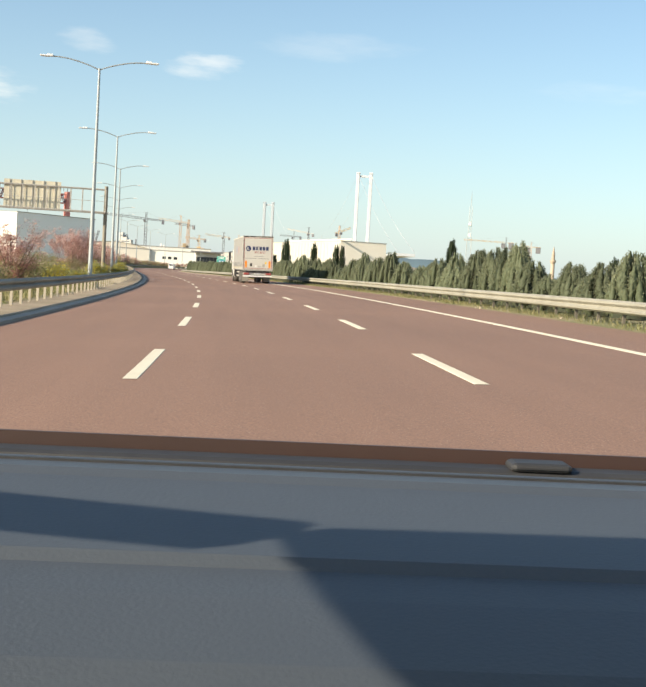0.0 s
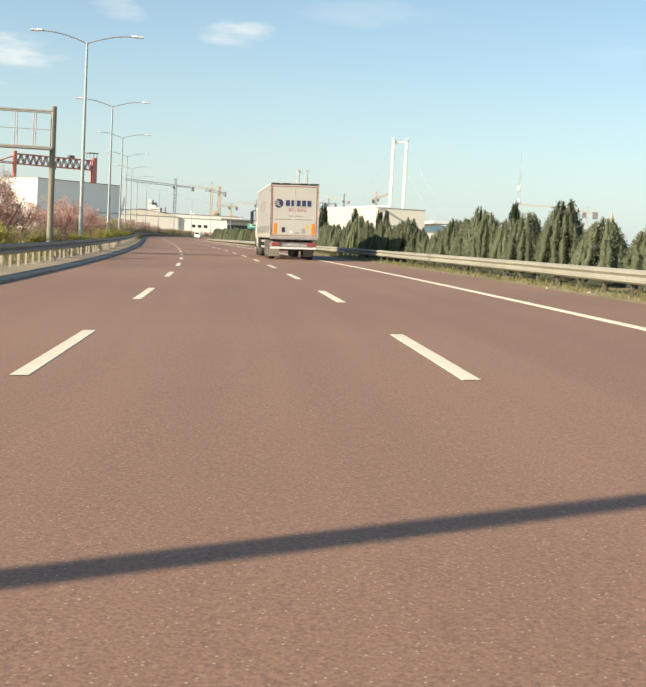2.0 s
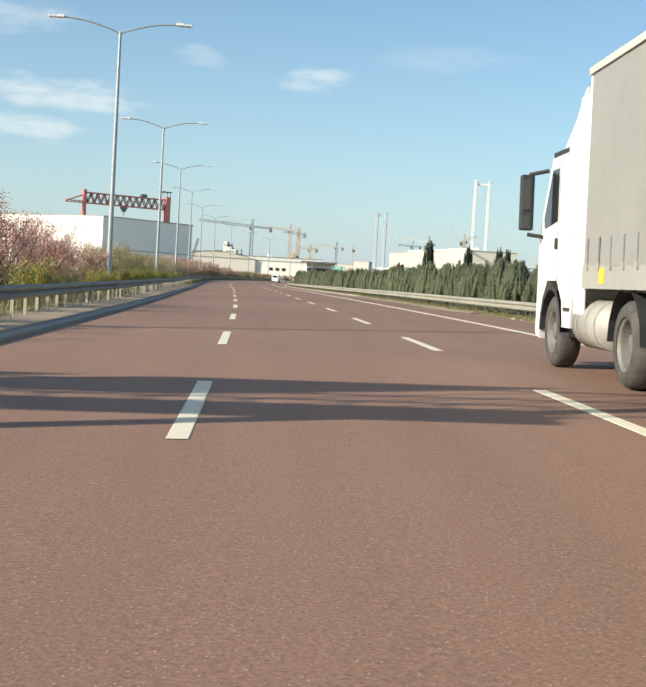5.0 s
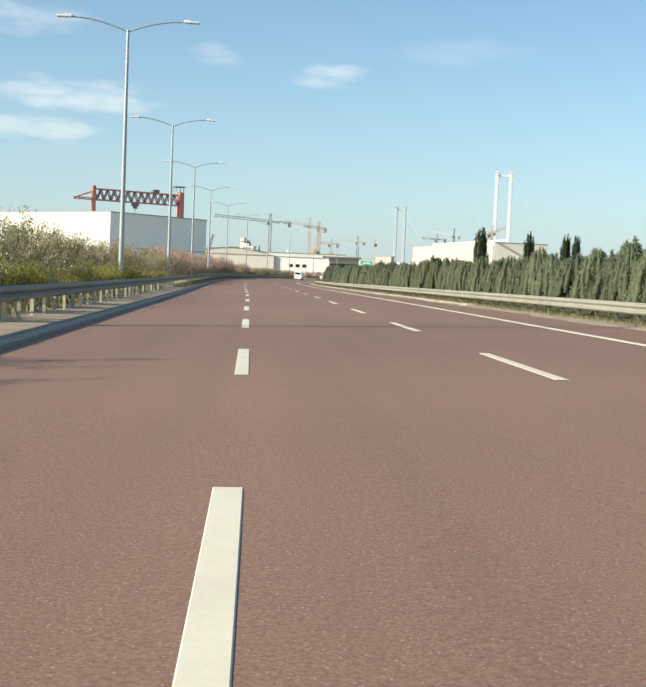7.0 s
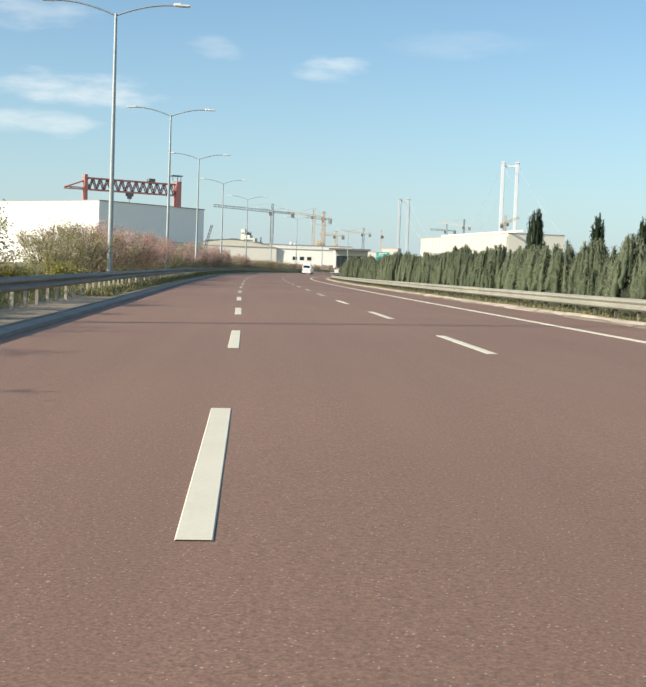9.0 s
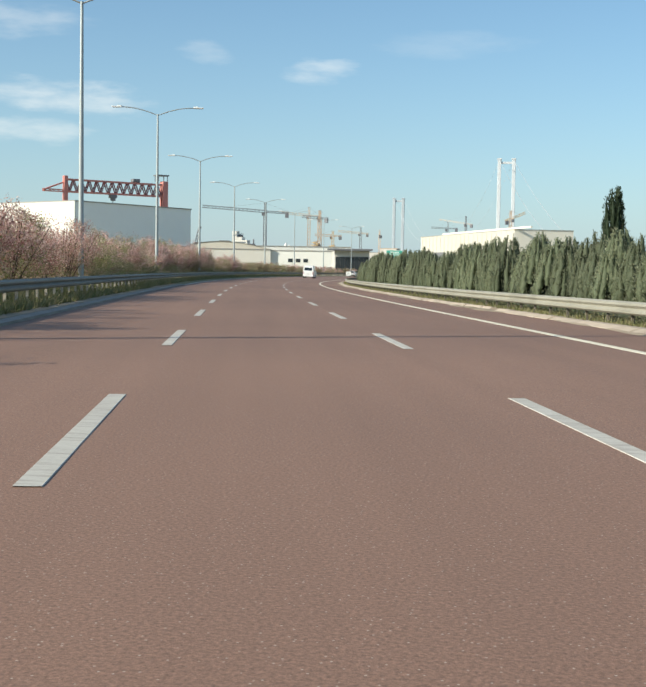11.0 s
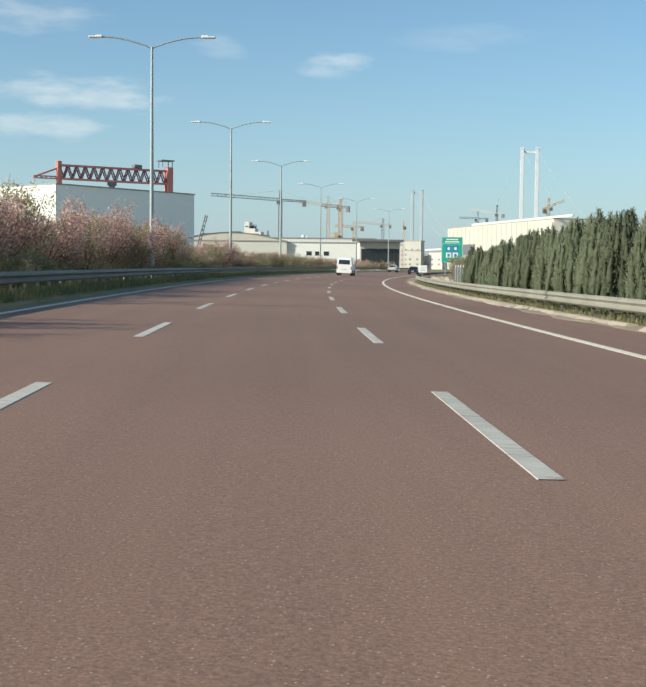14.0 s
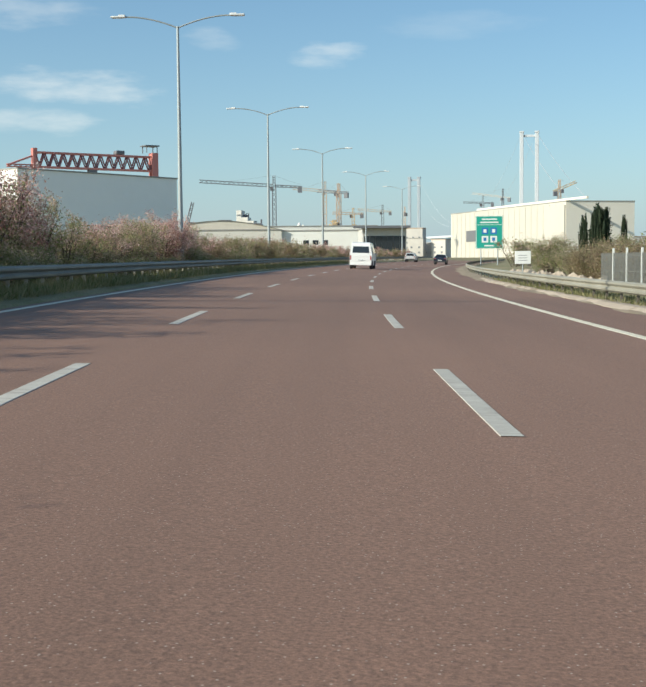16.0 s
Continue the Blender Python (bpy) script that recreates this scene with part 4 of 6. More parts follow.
def cypress_mesh(seed, high, wide, plumes, each, leaf, narrow=False):
    """The crown of a cypress: upright flame-shaped plumes, each a lumpy spindle in a coat of fine leaf blades, round a
    near-black core that stands in for shade.
    """
    rng = np.random.default_rng(seed)
    pts, ways, sv, sf, base_row = [], [], [], [], 0
    rings, sides = 7, 6
    for i in range(plumes):
        u = (i + rng.uniform(0, 1)) / plumes
        a = i * 2.399 + rng.uniform(-0.3, 0.3)
        zz = u * high * (0.60 if not narrow else 0.86)
        shape = (1 - (zz / high) ** (1.35 if not narrow else 1.3)) ** 0.8 * (0.82 + 0.18 * min(1, zz / (0.18 * high)))
        r = wide * shape * rng.uniform(0.72, 1.08)
        out = np.array([math.cos(a), math.sin(a), 0])
        base = out * r * (0.74 if not narrow else 0.70) + np.array([0, 0, zz * 0.92])
        tz = min(high * rng.uniform(0.86, 1.06), zz + (rng.uniform(0.36, 0.56) if not narrow else rng.uniform(0.24, 0.40)) * high)
        tip = out * (r * 0.92 if narrow else wide * 0.92 * max(0.04, 1 - 0.97 * tz / high) ** 0.62) + np.array([0, 0, tz])
        belly = (0.17 if not narrow else 0.17) * wide * rng.uniform(0.8, 1.25)

        def girth(q):
            return belly * np.sin(np.pi * np.clip(q ** 0.75 * 0.86 + 0.13, 0, 1)) ** 0.8 + 0.008

        for k in range(rings):
            q = k / (rings - 1)
            for n in range(sides):
                b = 2 * math.pi * n / sides + 0.5 * k
                g = girth(np.array(q)) * rng.uniform(0.40, 0.92)
                sv.append(base + (tip - base) * q + np.array([math.cos(b) * g, math.sin(b) * g, rng.uniform(-0.02, 0.02)]))
        for k in range(rings - 1):
            for n in range(sides):
                p0, p1 = base_row + k * sides + n, base_row + k * sides + (n + 1) % sides
                sf += [(p0, p1, p1 + sides), (p0, p1 + sides, p0 + sides)]
        base_row += rings * sides
        t = rng.uniform(0, 1, each)
        thick = girth(t)
        b = rng.uniform(0, 2 * np.pi, each)
        off = np.stack([np.cos(b), np.sin(b), rng.normal(size=each) * 0.3], 1) * (thick * rng.uniform(0.7, 1.22, each))[:, None]
        pts.append(base + (tip - base) * t[:, None] + off)
        ways.append(np.array([0, 0, 1.3]) + off / (thick[:, None] + 1e-3) * 0.6 + out * 0.2 + rng.normal(size=(each, 3)) * 0.25)
    pts, ways = np.concatenate(pts), np.concatenate(ways)
    pts[:, 2] = np.maximum(pts[:, 2], 0.05)
    size = (high / 2.6) ** 0.5
    v, f = blades(pts, ways, 0.088 * size, 0.032 * size, rng)
    # near-black core: the shade between the plumes, put into colour
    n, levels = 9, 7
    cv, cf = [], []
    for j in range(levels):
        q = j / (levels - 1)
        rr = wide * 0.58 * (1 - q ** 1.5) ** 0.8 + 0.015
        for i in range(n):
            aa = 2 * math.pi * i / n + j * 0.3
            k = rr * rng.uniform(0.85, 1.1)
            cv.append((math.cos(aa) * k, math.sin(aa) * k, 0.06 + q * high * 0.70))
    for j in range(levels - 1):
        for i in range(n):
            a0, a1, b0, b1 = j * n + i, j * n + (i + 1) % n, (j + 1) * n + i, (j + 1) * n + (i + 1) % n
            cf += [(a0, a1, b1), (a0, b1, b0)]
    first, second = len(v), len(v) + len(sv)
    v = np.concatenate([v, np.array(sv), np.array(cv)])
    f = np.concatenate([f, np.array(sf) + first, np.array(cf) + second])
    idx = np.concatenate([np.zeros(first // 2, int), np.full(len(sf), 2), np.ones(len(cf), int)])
    return big_mesh("crown", v, f, [leaf, HEDGE_SHADE, leaf if narrow else HEDGE_INNER], idx)


def trunk_mesh(high, r):
    bm = bmesh.new()
    tube(bm, (0, 0, -0.1), (0.02, 0.01, high), r, r * 0.4, 7)
    for i in range(5):
        a = i * 2.4
        z = high * (0.25 + 0.13 * i)
        tube(bm, (0, 0, z), (math.cos(a) * r * 6, math.sin(a) * r * 6, z + r * 7), r * 0.4, r * 0.15, 5)
    return mesh_of("trunk", bm, BARK)


rnd = random.Random(11)
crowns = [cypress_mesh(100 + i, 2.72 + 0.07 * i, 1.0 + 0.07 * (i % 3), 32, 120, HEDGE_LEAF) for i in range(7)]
trunk = trunk_mesh(1.6, 0.07)
s = 36.0
while s < 381:
    high = 0.75 + 0.15 * min(1, max(0, (s - 30) / 250)) + rnd.uniform(-0.06, 0.06)
    high *= float(np.interp(s, (250, 290, 304, 312, 332, 352, 374), (1.0, 1.05, 1.0, 1.05, 1.15, 1.16, 1.02)))
    if s < 135:
        high += 0.10 * math.sin(s * 0.42) + 0.07 * math.sin(s * 0.97) + rnd.uniform(-0.12, 0.10) - 0.05
    m = on_road(s, 12.75 + rnd.uniform(-0.3, 0.3) + (0.35 * math.sin(s * 0.21) if s < 120 else 0), 0.0, rnd.uniform(0, 360))
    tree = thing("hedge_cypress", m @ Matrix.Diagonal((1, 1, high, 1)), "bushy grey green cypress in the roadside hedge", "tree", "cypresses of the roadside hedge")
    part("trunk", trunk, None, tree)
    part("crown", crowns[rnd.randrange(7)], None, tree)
    s += 1.72 + rnd.uniform(-0.22, 0.34)
tall = [cypress_mesh(300 + i, 4.4, 0.62, 26, 90, DARK_LEAF, True) for i in range(3)]
tall_trunk = trunk_mesh(3.0, 0.08)
for i, (x, y, k, w) in enumerate(((17.0, 316.0, 2.85, 2.6), (22.5, 318.0, 2.1, 1.7), (-31.6, 378.0, 2.8, 2.6), (-22.3, 372.0, 2.5, 2.2), (-15.6, 372.0, 2.55, 2.0), (-13.6, 371.0, 2.5, 1.8), (62.0, 330.0, 2.4, 2.4), (-53.7, 567.0, 2.4, 3.8), (-49.7, 567.0, 1.95, 1.1), (-57.0, 560.0, 1.9, 1.4), (-60.6, 462.1, 1.3, 0.7))):
    tree = thing("tall_cypress", Matrix.Translation((x, y, -0.3)) @ Matrix.Rotation(i * 1.3, 4, "Z") @ Matrix.Diagonal((w * 1.25, w * 1.25, k, 1)), "tall dark green cypress standing beyond the hedge", "tree")
    part("trunk", tall_trunk, None, tree)
    part("crown", tall[i % 3], None, tree)


def bush_mesh(seed, high, wide, n, mats, share, leaf=(0.082, 0.048), stems=12, loose=0.10):
    """The leaves of a loose deciduous bush, in tufts along its upswept twigs, and those twigs."""
    rng = np.random.default_rng(seed)
    bm = bmesh.new()
    spots, weight = [], []
    for i in range(stems):
        a = i * 2.399 + rng.uniform(-0.4, 0.4)
        lean = rng.uniform(0.08, 0.62)
        p = Vector((rng.uniform(-0.2, 0.2), rng.uniform(-0.2, 0.2), -0.05))
        d = Vector((math.cos(a) * lean, math.sin(a) * lean, 1)).normalized()
        L = high * rng.uniform(0.66, 0.88)
        q = p + d * L
        tube(bm, p, q, 0.026, 0.007, 4)
        spots += [p.lerp(q, u) for u in (0.7, 0.8, 0.9, 0.97)]
        weight += [0.8, 0.8, 0.7, 0.5]
        for j in range(5):
            u = rng.uniform(0.08, 0.85)
            b0 = p.lerp(q, u)
            aa = a + rng.normal() * 1.1
            w = wide * rng.uniform(0.25, 0.62) * (1.1 - 0.55 * u)
            e = b0 + Vector((math.cos(aa) * w, math.sin(aa) * w, rng.uniform(0.08, 0.30) * high))
            tube(bm, b0, e, 0.010, 0.003, 3)
            for k in (0.35, 0.6, 0.8, 1.0):
                spots.append(b0.lerp(e, k))
                weight.append(rng.uniform(0.3, 1.5))
    frame_mesh = mesh_of("twig_frame", bm, BARK)
    spots = np.array([tuple(e) for e in spots])
    weight = np.array(weight) * (rng.uniform(0, 1, len(spots)) < 0.55)
    pick = rng.choice(len(spots), n, p=weight / weight.sum())
    p = spots[pick] + rng.normal(size=(n, 3)) * np.array([loose, loose, loose]) * (wide ** 0.5)
    p[:, 2] = np.maximum(p[:, 2], 0.02)
    v, f = blades(p, rng.normal(size=(n, 3)) + np.array([0, 0, 0.5]), leaf[0], leaf[1], rng, 0.2)
    # lower leaves are greener, and one tuft differs from the next
    z = p[:, 2] / high
    kind = np.zeros(n, int)
    mood = rng.uniform(0, 1, (len(share), len(spots)))
    for k, (lo, hi, amount) in enumerate(share):
        if k:
            r = 0.5 * mood[k][pick] + 0.5 * rng.uniform(0, 1, n)
            kind[(z >= lo) & (z < hi + 0.12 * rng.normal(size=n)) & (r < amount)] = k
    return frame_mesh, big_mesh("foliage", v, f, mats, np.repeat(kind, 2))


def sorts(first, few, high, wide, n, mats, share, **more):
    """Some bushes of a sort, and thinner ones with larger leaves for far off."""
    near = [bush_mesh(first + i, high, wide, int(n * 1.75), mats, share, **more) for i in range(few)]
    far = [bush_mesh(first + 50 + i, high, wide, n // 3, mats, share, leaf=(0.15, 0.09), stems=8) for i in range(2)]
    return near, far


PINK = sorts(500, 4, 3.6, 1.7, 3800, [DRY_LEAF, BLOSSOM, GREEN_LEAF, RED_LEAF], [(0, 0, 0), (0.32, 2, 0.58), (-1, 0.42, 0.45), (0.20, 1.0, 0.42)])
REDS = sorts(600, 3, 4.2, 1.5, 4200, [RED_LEAF, BLOSSOM, GREEN_LEAF], [(0, 0, 0), (0.3, 2, 0.42), (-1, 0.3, 0.5)])
GREENS = sorts(700, 3, 2.6, 1.6, 2800, [GREEN_LEAF, DRY_LEAF, BLOSSOM], [(0, 0, 0), (0.0, 2, 0.35), (0.5, 2, 0.2)])
PALES = sorts(800, 3, 3.4, 1.6, 2900, [DRY_LEAF, GREEN_LEAF, BLOSSOM], [(0, 0, 0), (-1, 1.1, 0.60), (0.5, 2, 0.13)])
YELLOW = sorts(900, 2, 1.1, 1.0, 1700, [GREEN_LEAF, YELLOW_BLOOM], [(0, 0, 0), (0.35, 2, 0.42)], leaf=(0.07, 0.045))

SHRUB_LEAF = leaf_material("dull_shrub_leaf", (0.22, 0.165, 0.10), (0.40, 0.30, 0.19), 0.12)
SHRUB = sorts(970, 3, 2.2, 1.7, 3500, [SHRUB_LEAF, GREEN_LEAF], [(0, 0, 0), (-1, 2, 0.3)], loose=0.16)


def bush(kinds, s, a, k, rnd, name, label, wide=1.0):
    kinds = kinds[1 if s > 468 else 0]
    stems, leaves = kinds[rnd.randrange(len(kinds))]
    b = thing(name, on_road(s, a, 0.06, rnd.uniform(0, 360)) @ Matrix.Diagonal((wide, wide, k, 1)), label, "bush")
    part("twig_frame", stems, None, b)
    part("foliage", leaves, None, b)


PINK_LABEL, RED_LABEL = "loose bush with pale pink blossom in the median", "small tree with dark red leaves and pink blossom"
GREEN_LABEL, PALE_LABEL, YELLOW_LABEL = "dense green roadside bush in the median", "sparse pale spring bush with thin twigs", "low green weed with bright yellow flowers"
rnd = random.Random(21)
for s, a, k in ((57, -8.6, 0.8), (61, -9.2, 0.65), (90, -9.0, 0.95), (94, -8.6, 1.1), (98, -9.0, 1.05), (103, -8.7, 0.9), (121, -8.8, 0.85), (124, -8.4, 0.9), (140, -8.5, 1.0), (143, -8.9, 0.95), (152, -8.4, 0.95), (155, -8.9, 0.9)):
    bush(REDS, s, a, k, rnd, "blossom_tree", RED_LABEL)
s = 20.0
while s < 175:
    bush(GREENS if rnd.random() < 0.5 else PALES, s, -9.0 + rnd.uniform(-1.2, 0.8), rnd.uniform(0.35, 0.75), rnd, "bush", GREEN_LABEL if rnd.random() < 0.5 else PALE_LABEL)
    s += rnd.uniform(4.5, 9.0)
for s, a, k in ((118, -8.8, 0.85), (131, -8.6, 0.85), (135, -8.4, 0.95), (147, -8.6, 0.95), (160, -8.8, 0.85), (167, -8.2, 0.85)):
    bush(PINK, s, a, k, rnd, "blossom_bush", PINK_LABEL)
for s, a, k in ((172, -8.2, 0.9), (176, -8.7, 0.98), (180, -8.0, 1.0), (184.5, -8.6, 1.05), (188, -8.2, 0.98), (192, -8.8, 1.04), (196, -8.1, 1.0), (200.5, -8.5, 0.95)):
    bush(PALES, s, a, k, rnd, "bush", PALE_LABEL, 1.1)
# how high the median bushes grow along the road
GROWN_S = (200, 214, 220, 224, 226, 237, 239, 251, 266, 299, 323, 328, 332, 337, 347, 354, 358, 373, 384, 388, 391, 395, 399, 408, 416, 424, 428, 464, 500, 600)
GROWN_H = (3.1, 2.8, 3.2, 3.0, 0.6, 0.6, 3.2, 3.8, 3.9, 3.7, 3.8, 3.6, 2.7, 3.5, 4.4, 4.1, 3.7, 4.3, 4.4, 4.6, 4.4, 3.2, 2.5, 2.7, 3.5, 3.7, 2.8, 3.1, 3.0, 2.6)
s = 206.0
while s < 600:
    p = rnd.random()
    size = float(np.interp(s, GROWN_S, GROWN_H)) / 3.6 * rnd.uniform(0.86, 1.1)
    wide = 0.95 + 0.25 * size
    across = -8.2 + rnd.uniform(-0.6, 0.6)
    if size < 0.3:
        bush(GREENS, s, -7.6 + rnd.uniform(-0.4, 0.4), rnd.uniform(0.25, 0.4), rnd, "bush", GREEN_LABEL, 0.7)
    elif s < 226 or p > (0.74 if s > 262 else 0.4):
        bush(PALES, s, across, size * 1.04, rnd, "bush", PALE_LABEL, wide)
    elif s > 340 and p > 0.44:
        bush(SHRUB, s, across + 0.4, size * 1.38, rnd, "shrub", "dense olive brown shrub in the median", wide * 0.9)
    elif p < 0.60:
        bush(PINK, s, across, size, rnd, "blossom_bush", PINK_LABEL, wide)
    else:
        bush(GREENS, s, across, size * 1.2, rnd, "bush", GREEN_LABEL, wide)
    if 322 < s < 424:
        bush(PINK if rnd.random() < 0.7 else PALES, s + 0.8, -9.5 + rnd.uniform(-0.4, 0.4), size * rnd.uniform(0.85, 1.0), rnd, "blossom_bush", "loose bush with pale pink blossom and green lower leaves", wide)
    if s > 285 and rnd.random() < 0.5:
        bush(GREENS, s + 1.0, -7.0 + rnd.uniform(-0.3, 0.3), rnd.uniform(0.4, 0.7), rnd, "bush", GREEN_LABEL, 0.85)
    s += rnd.uniform(2.0, 3.1) if s < 468 else rnd.uniform(2.8, 4.6)
s = 60.0
while s < 232:
    bush(YELLOW, s, -6.6 + rnd.uniform(-0.8, 0.5), rnd.uniform(0.7, 1.35), rnd, "flowering_weed", YELLOW_LABEL, 1.1)
    s += rnd.uniform(6, 16) if s < 150 else rnd.uniform(2.5, 6.0)
s = 300.0
while s < 430:
    bush(YELLOW if rnd.random() < 0.25 else GREENS, s, -6.4 + rnd.uniform(-0.6, 0.4), rnd.uniform(0.3, 0.5), rnd, "weed", "low rank weeds at the foot of the bushes", 0.7)
    s += rnd.uniform(2.2, 5.0)
# bushes round the signs at the end of the hedge
for i in range(8):
    bush(SHRUB, 400 + 2.3 * i, 14.6 + rnd.uniform(-0.3, 0.3), rnd.uniform(0.82, 0.95), rnd, "shrub", "dense olive brown shrub behind a line of rubble", 1.0)
for s, a, k, w in ((466, 24.2, 1.2, 1.3), (470, 26.0, 1.25, 1.4), (474, 28.5, 1.3, 1.5), (462, 27.5, 1.15, 1.3), (440, 15.5, 0.95, 1.5), (434, 16.4, 0.9, 1.3), (445, 16.5, 0.95, 1.4), (498, 16, 1.2, 1.7), (506, 17, 1.2, 1.6), (515, 18, 1.1, 1.6)):
    bush(GREENS if a > 20 or rnd.random() < 0.4 else PALES, s, a, k * (1.2 if a > 20 else 1.0), rnd, "bush", "dense green bush on waste ground past the fence" if a > 20 else PALE_LABEL, w)


def verge_grass(name, s0, s1, a0, a1, n, long, seed, z, label):
    rng = np.random.default_rng(seed)
    t = rng.uniform(s0, s1, n)
    clump = np.sin(t * 1.7) * 0.5 + np.sin(t * 0.53 + 1) * 0.5
    keep = rng.uniform(-1, 1, n) < clump + 0.55
    t = t[keep]
    m = len(t)
    a = rng.uniform(a0, a1, m)
    turn = np.interp(t, ROAD_S, ROAD_TURN)
    p = np.stack([np.interp(t, ROAD_S, ROAD_X) + a * np.cos(turn), np.interp(t, ROAD_S, ROAD_Y) + a * np.sin(turn), z - np.tan(np.radians(np.interp(t, BANK_S, BANK))) * (np.clip(a, -5.5, 10.8) - 1.5)], 1)
    v, f = blades(p, rng.normal(size=(m, 3)) * 0.38 + np.array([0, 0, 1.0]), long, long * 0.13, rng)
    return tagged(new(name, big_mesh(name, v, f, [GRASS_BLADE])), label, "grass", kind="stuff")


verge_grass("grass", 18, 200, 9.95, 11.6, 24000, 0.15, 5, 0.0, "dry green grass along the verge under the barrier")
verge_grass("grass", 300, 500, -5.3, -4.1, 50000, 0.3, 6, 0.1, "rank green grass under the median barrier")
verge_grass("grass", 200, 420, 10.3, 11.7, 26000, 0.2, 9, 0.0, "sparse dry grass behind the stone kerb")
verge_grass("grass", 226, 302, -5.2, -4.12, 26000, 0.26, 12, 0.03, "rank green grass over the concrete under the median barrier")
verge_grass("grass", 20, 300, -7.5, -5.0, 34000, 0.28, 7, 0.1, "rank green grass in the median")


# ---- vehicles ----
TARP = material("grey_tarpaulin", (0.29, 0.283, 0.262), (0.24, 0.233, 0.212), 0.6, grain=(0.6, 6.0), mix=0.7, bump=0.002)
SIDE_BOARD = material("side_board", (0.36, 0.35, 0.32), (0.28, 0.27, 0.245), 0.6, grain=(0.7, 8.0), mix=0.7)
DOOR_GREY = material("door_panel", (0.56, 0.54, 0.48), (0.47, 0.45, 0.40), 0.5, grain=(0.7, 8.0), mix=0.7)
WHITE_PAINT = material("white_paint", (0.80, 0.79, 0.76), (0.74, 0.73, 0.69), 0.3, grain=(1.0, 8.0), mix=0.4, coat=0.3)
TRUCK_FRAME = material("truck_chassis", (0.10, 0.10, 0.10), (0.19, 0.17, 0.15), 0.8, grain=(2, 15), mix=0.7)
DUSTY_METAL = material("dusty_metal", (0.42, 0.40, 0.36), (0.30, 0.28, 0.25), 0.6, 0.2, grain=(2, 15), mix=0.7)
DUSTY_FLAP = material("dusty_flap", (0.30, 0.28, 0.24), (0.16, 0.15, 0.13), 0.9, grain=(2, 15), mix=0.8)
RUBBER = material("rubber", (0.045, 0.043, 0.04), (0.14, 0.12, 0.10), 0.9, grain=(5, 30), mix=0.6)
RIM = material("rim_steel", (0.20, 0.19, 0.175), (0.12, 0.115, 0.10), 0.6, 0.2, grain=(4, 20), mix=0.6)
TAPE_RED = material("red_tape", (0.33, 0.06, 0.05), (0.26, 0.07, 0.06), 0.5, grain=(1, 10), mix=0.5)
TAIL_RED = material("tail_lamp", (0.36, 0.07, 0.06), (0.28, 0.08, 0.07), 0.45, grain=(3, 20), mix=0.5)
ORANGE = material("orange_reflector", (0.85, 0.27, 0.02), (0.80, 0.22, 0.02), 0.5, grain=(3, 20), mix=0.4)
YELLOW_TAG = material("yellow_tag", (0.80, 0.52, 0.04), None, 0.5, grain=(3, 20), mix=0.2)
LETTER_BLUE = material("blue_print", (0.028, 0.040, 0.105), (0.04, 0.05, 0.12), 0.5, grain=(3, 20), mix=0.4)
PALE_BLUE = material("faded_blue_print", (0.25, 0.265, 0.315), None, 0.5, grain=(3, 20), mix=0.3)
PALE_RED = material("faded_red_print", (0.34, 0.245, 0.225), None, 0.5, grain=(3, 20), mix=0.3)
PRINT_GREY = material("grey_print", (0.20, 0.20, 0.20), None, 0.6, grain=(3, 20), mix=0.3)
FADED_PRINT = material("faded_grey_print", (0.24, 0.235, 0.22), None, 0.6, grain=(3, 20), mix=0.3)
BLACK_PLASTIC = material("black_plastic", (0.025, 0.025, 0.027), (0.05, 0.05, 0.05), 0.6, grain=(5, 30), mix=0.5)
CAR_GLASS = material("car_glass", (0.02, 0.023, 0.026), None, 0.06, grain=(1, 5), mix=0.2, spec=0.7)
PLATE = material("plate_white", (0.75, 0.75, 0.72), None, 0.5, grain=(5, 20), mix=0.2)


def ring(profile, sides, axis_x=True):
    """A bmesh of a profile of (across, radius) turned round the x axis."""
    bm = bmesh.new()
    rows = []
    for i in range(sides):
        a = 2 * math.pi * i / sides
        rows.append([bm.verts.new((x, r * math.cos(a), r * math.sin(a))) for x, r in profile])
    for i in range(sides):
        p, q = rows[i], rows[(i + 1) % sides]
        for j in range(len(profile) - 1):
            bm.faces.new((p[j], q[j], q[j + 1], p[j + 1]))
    return bm


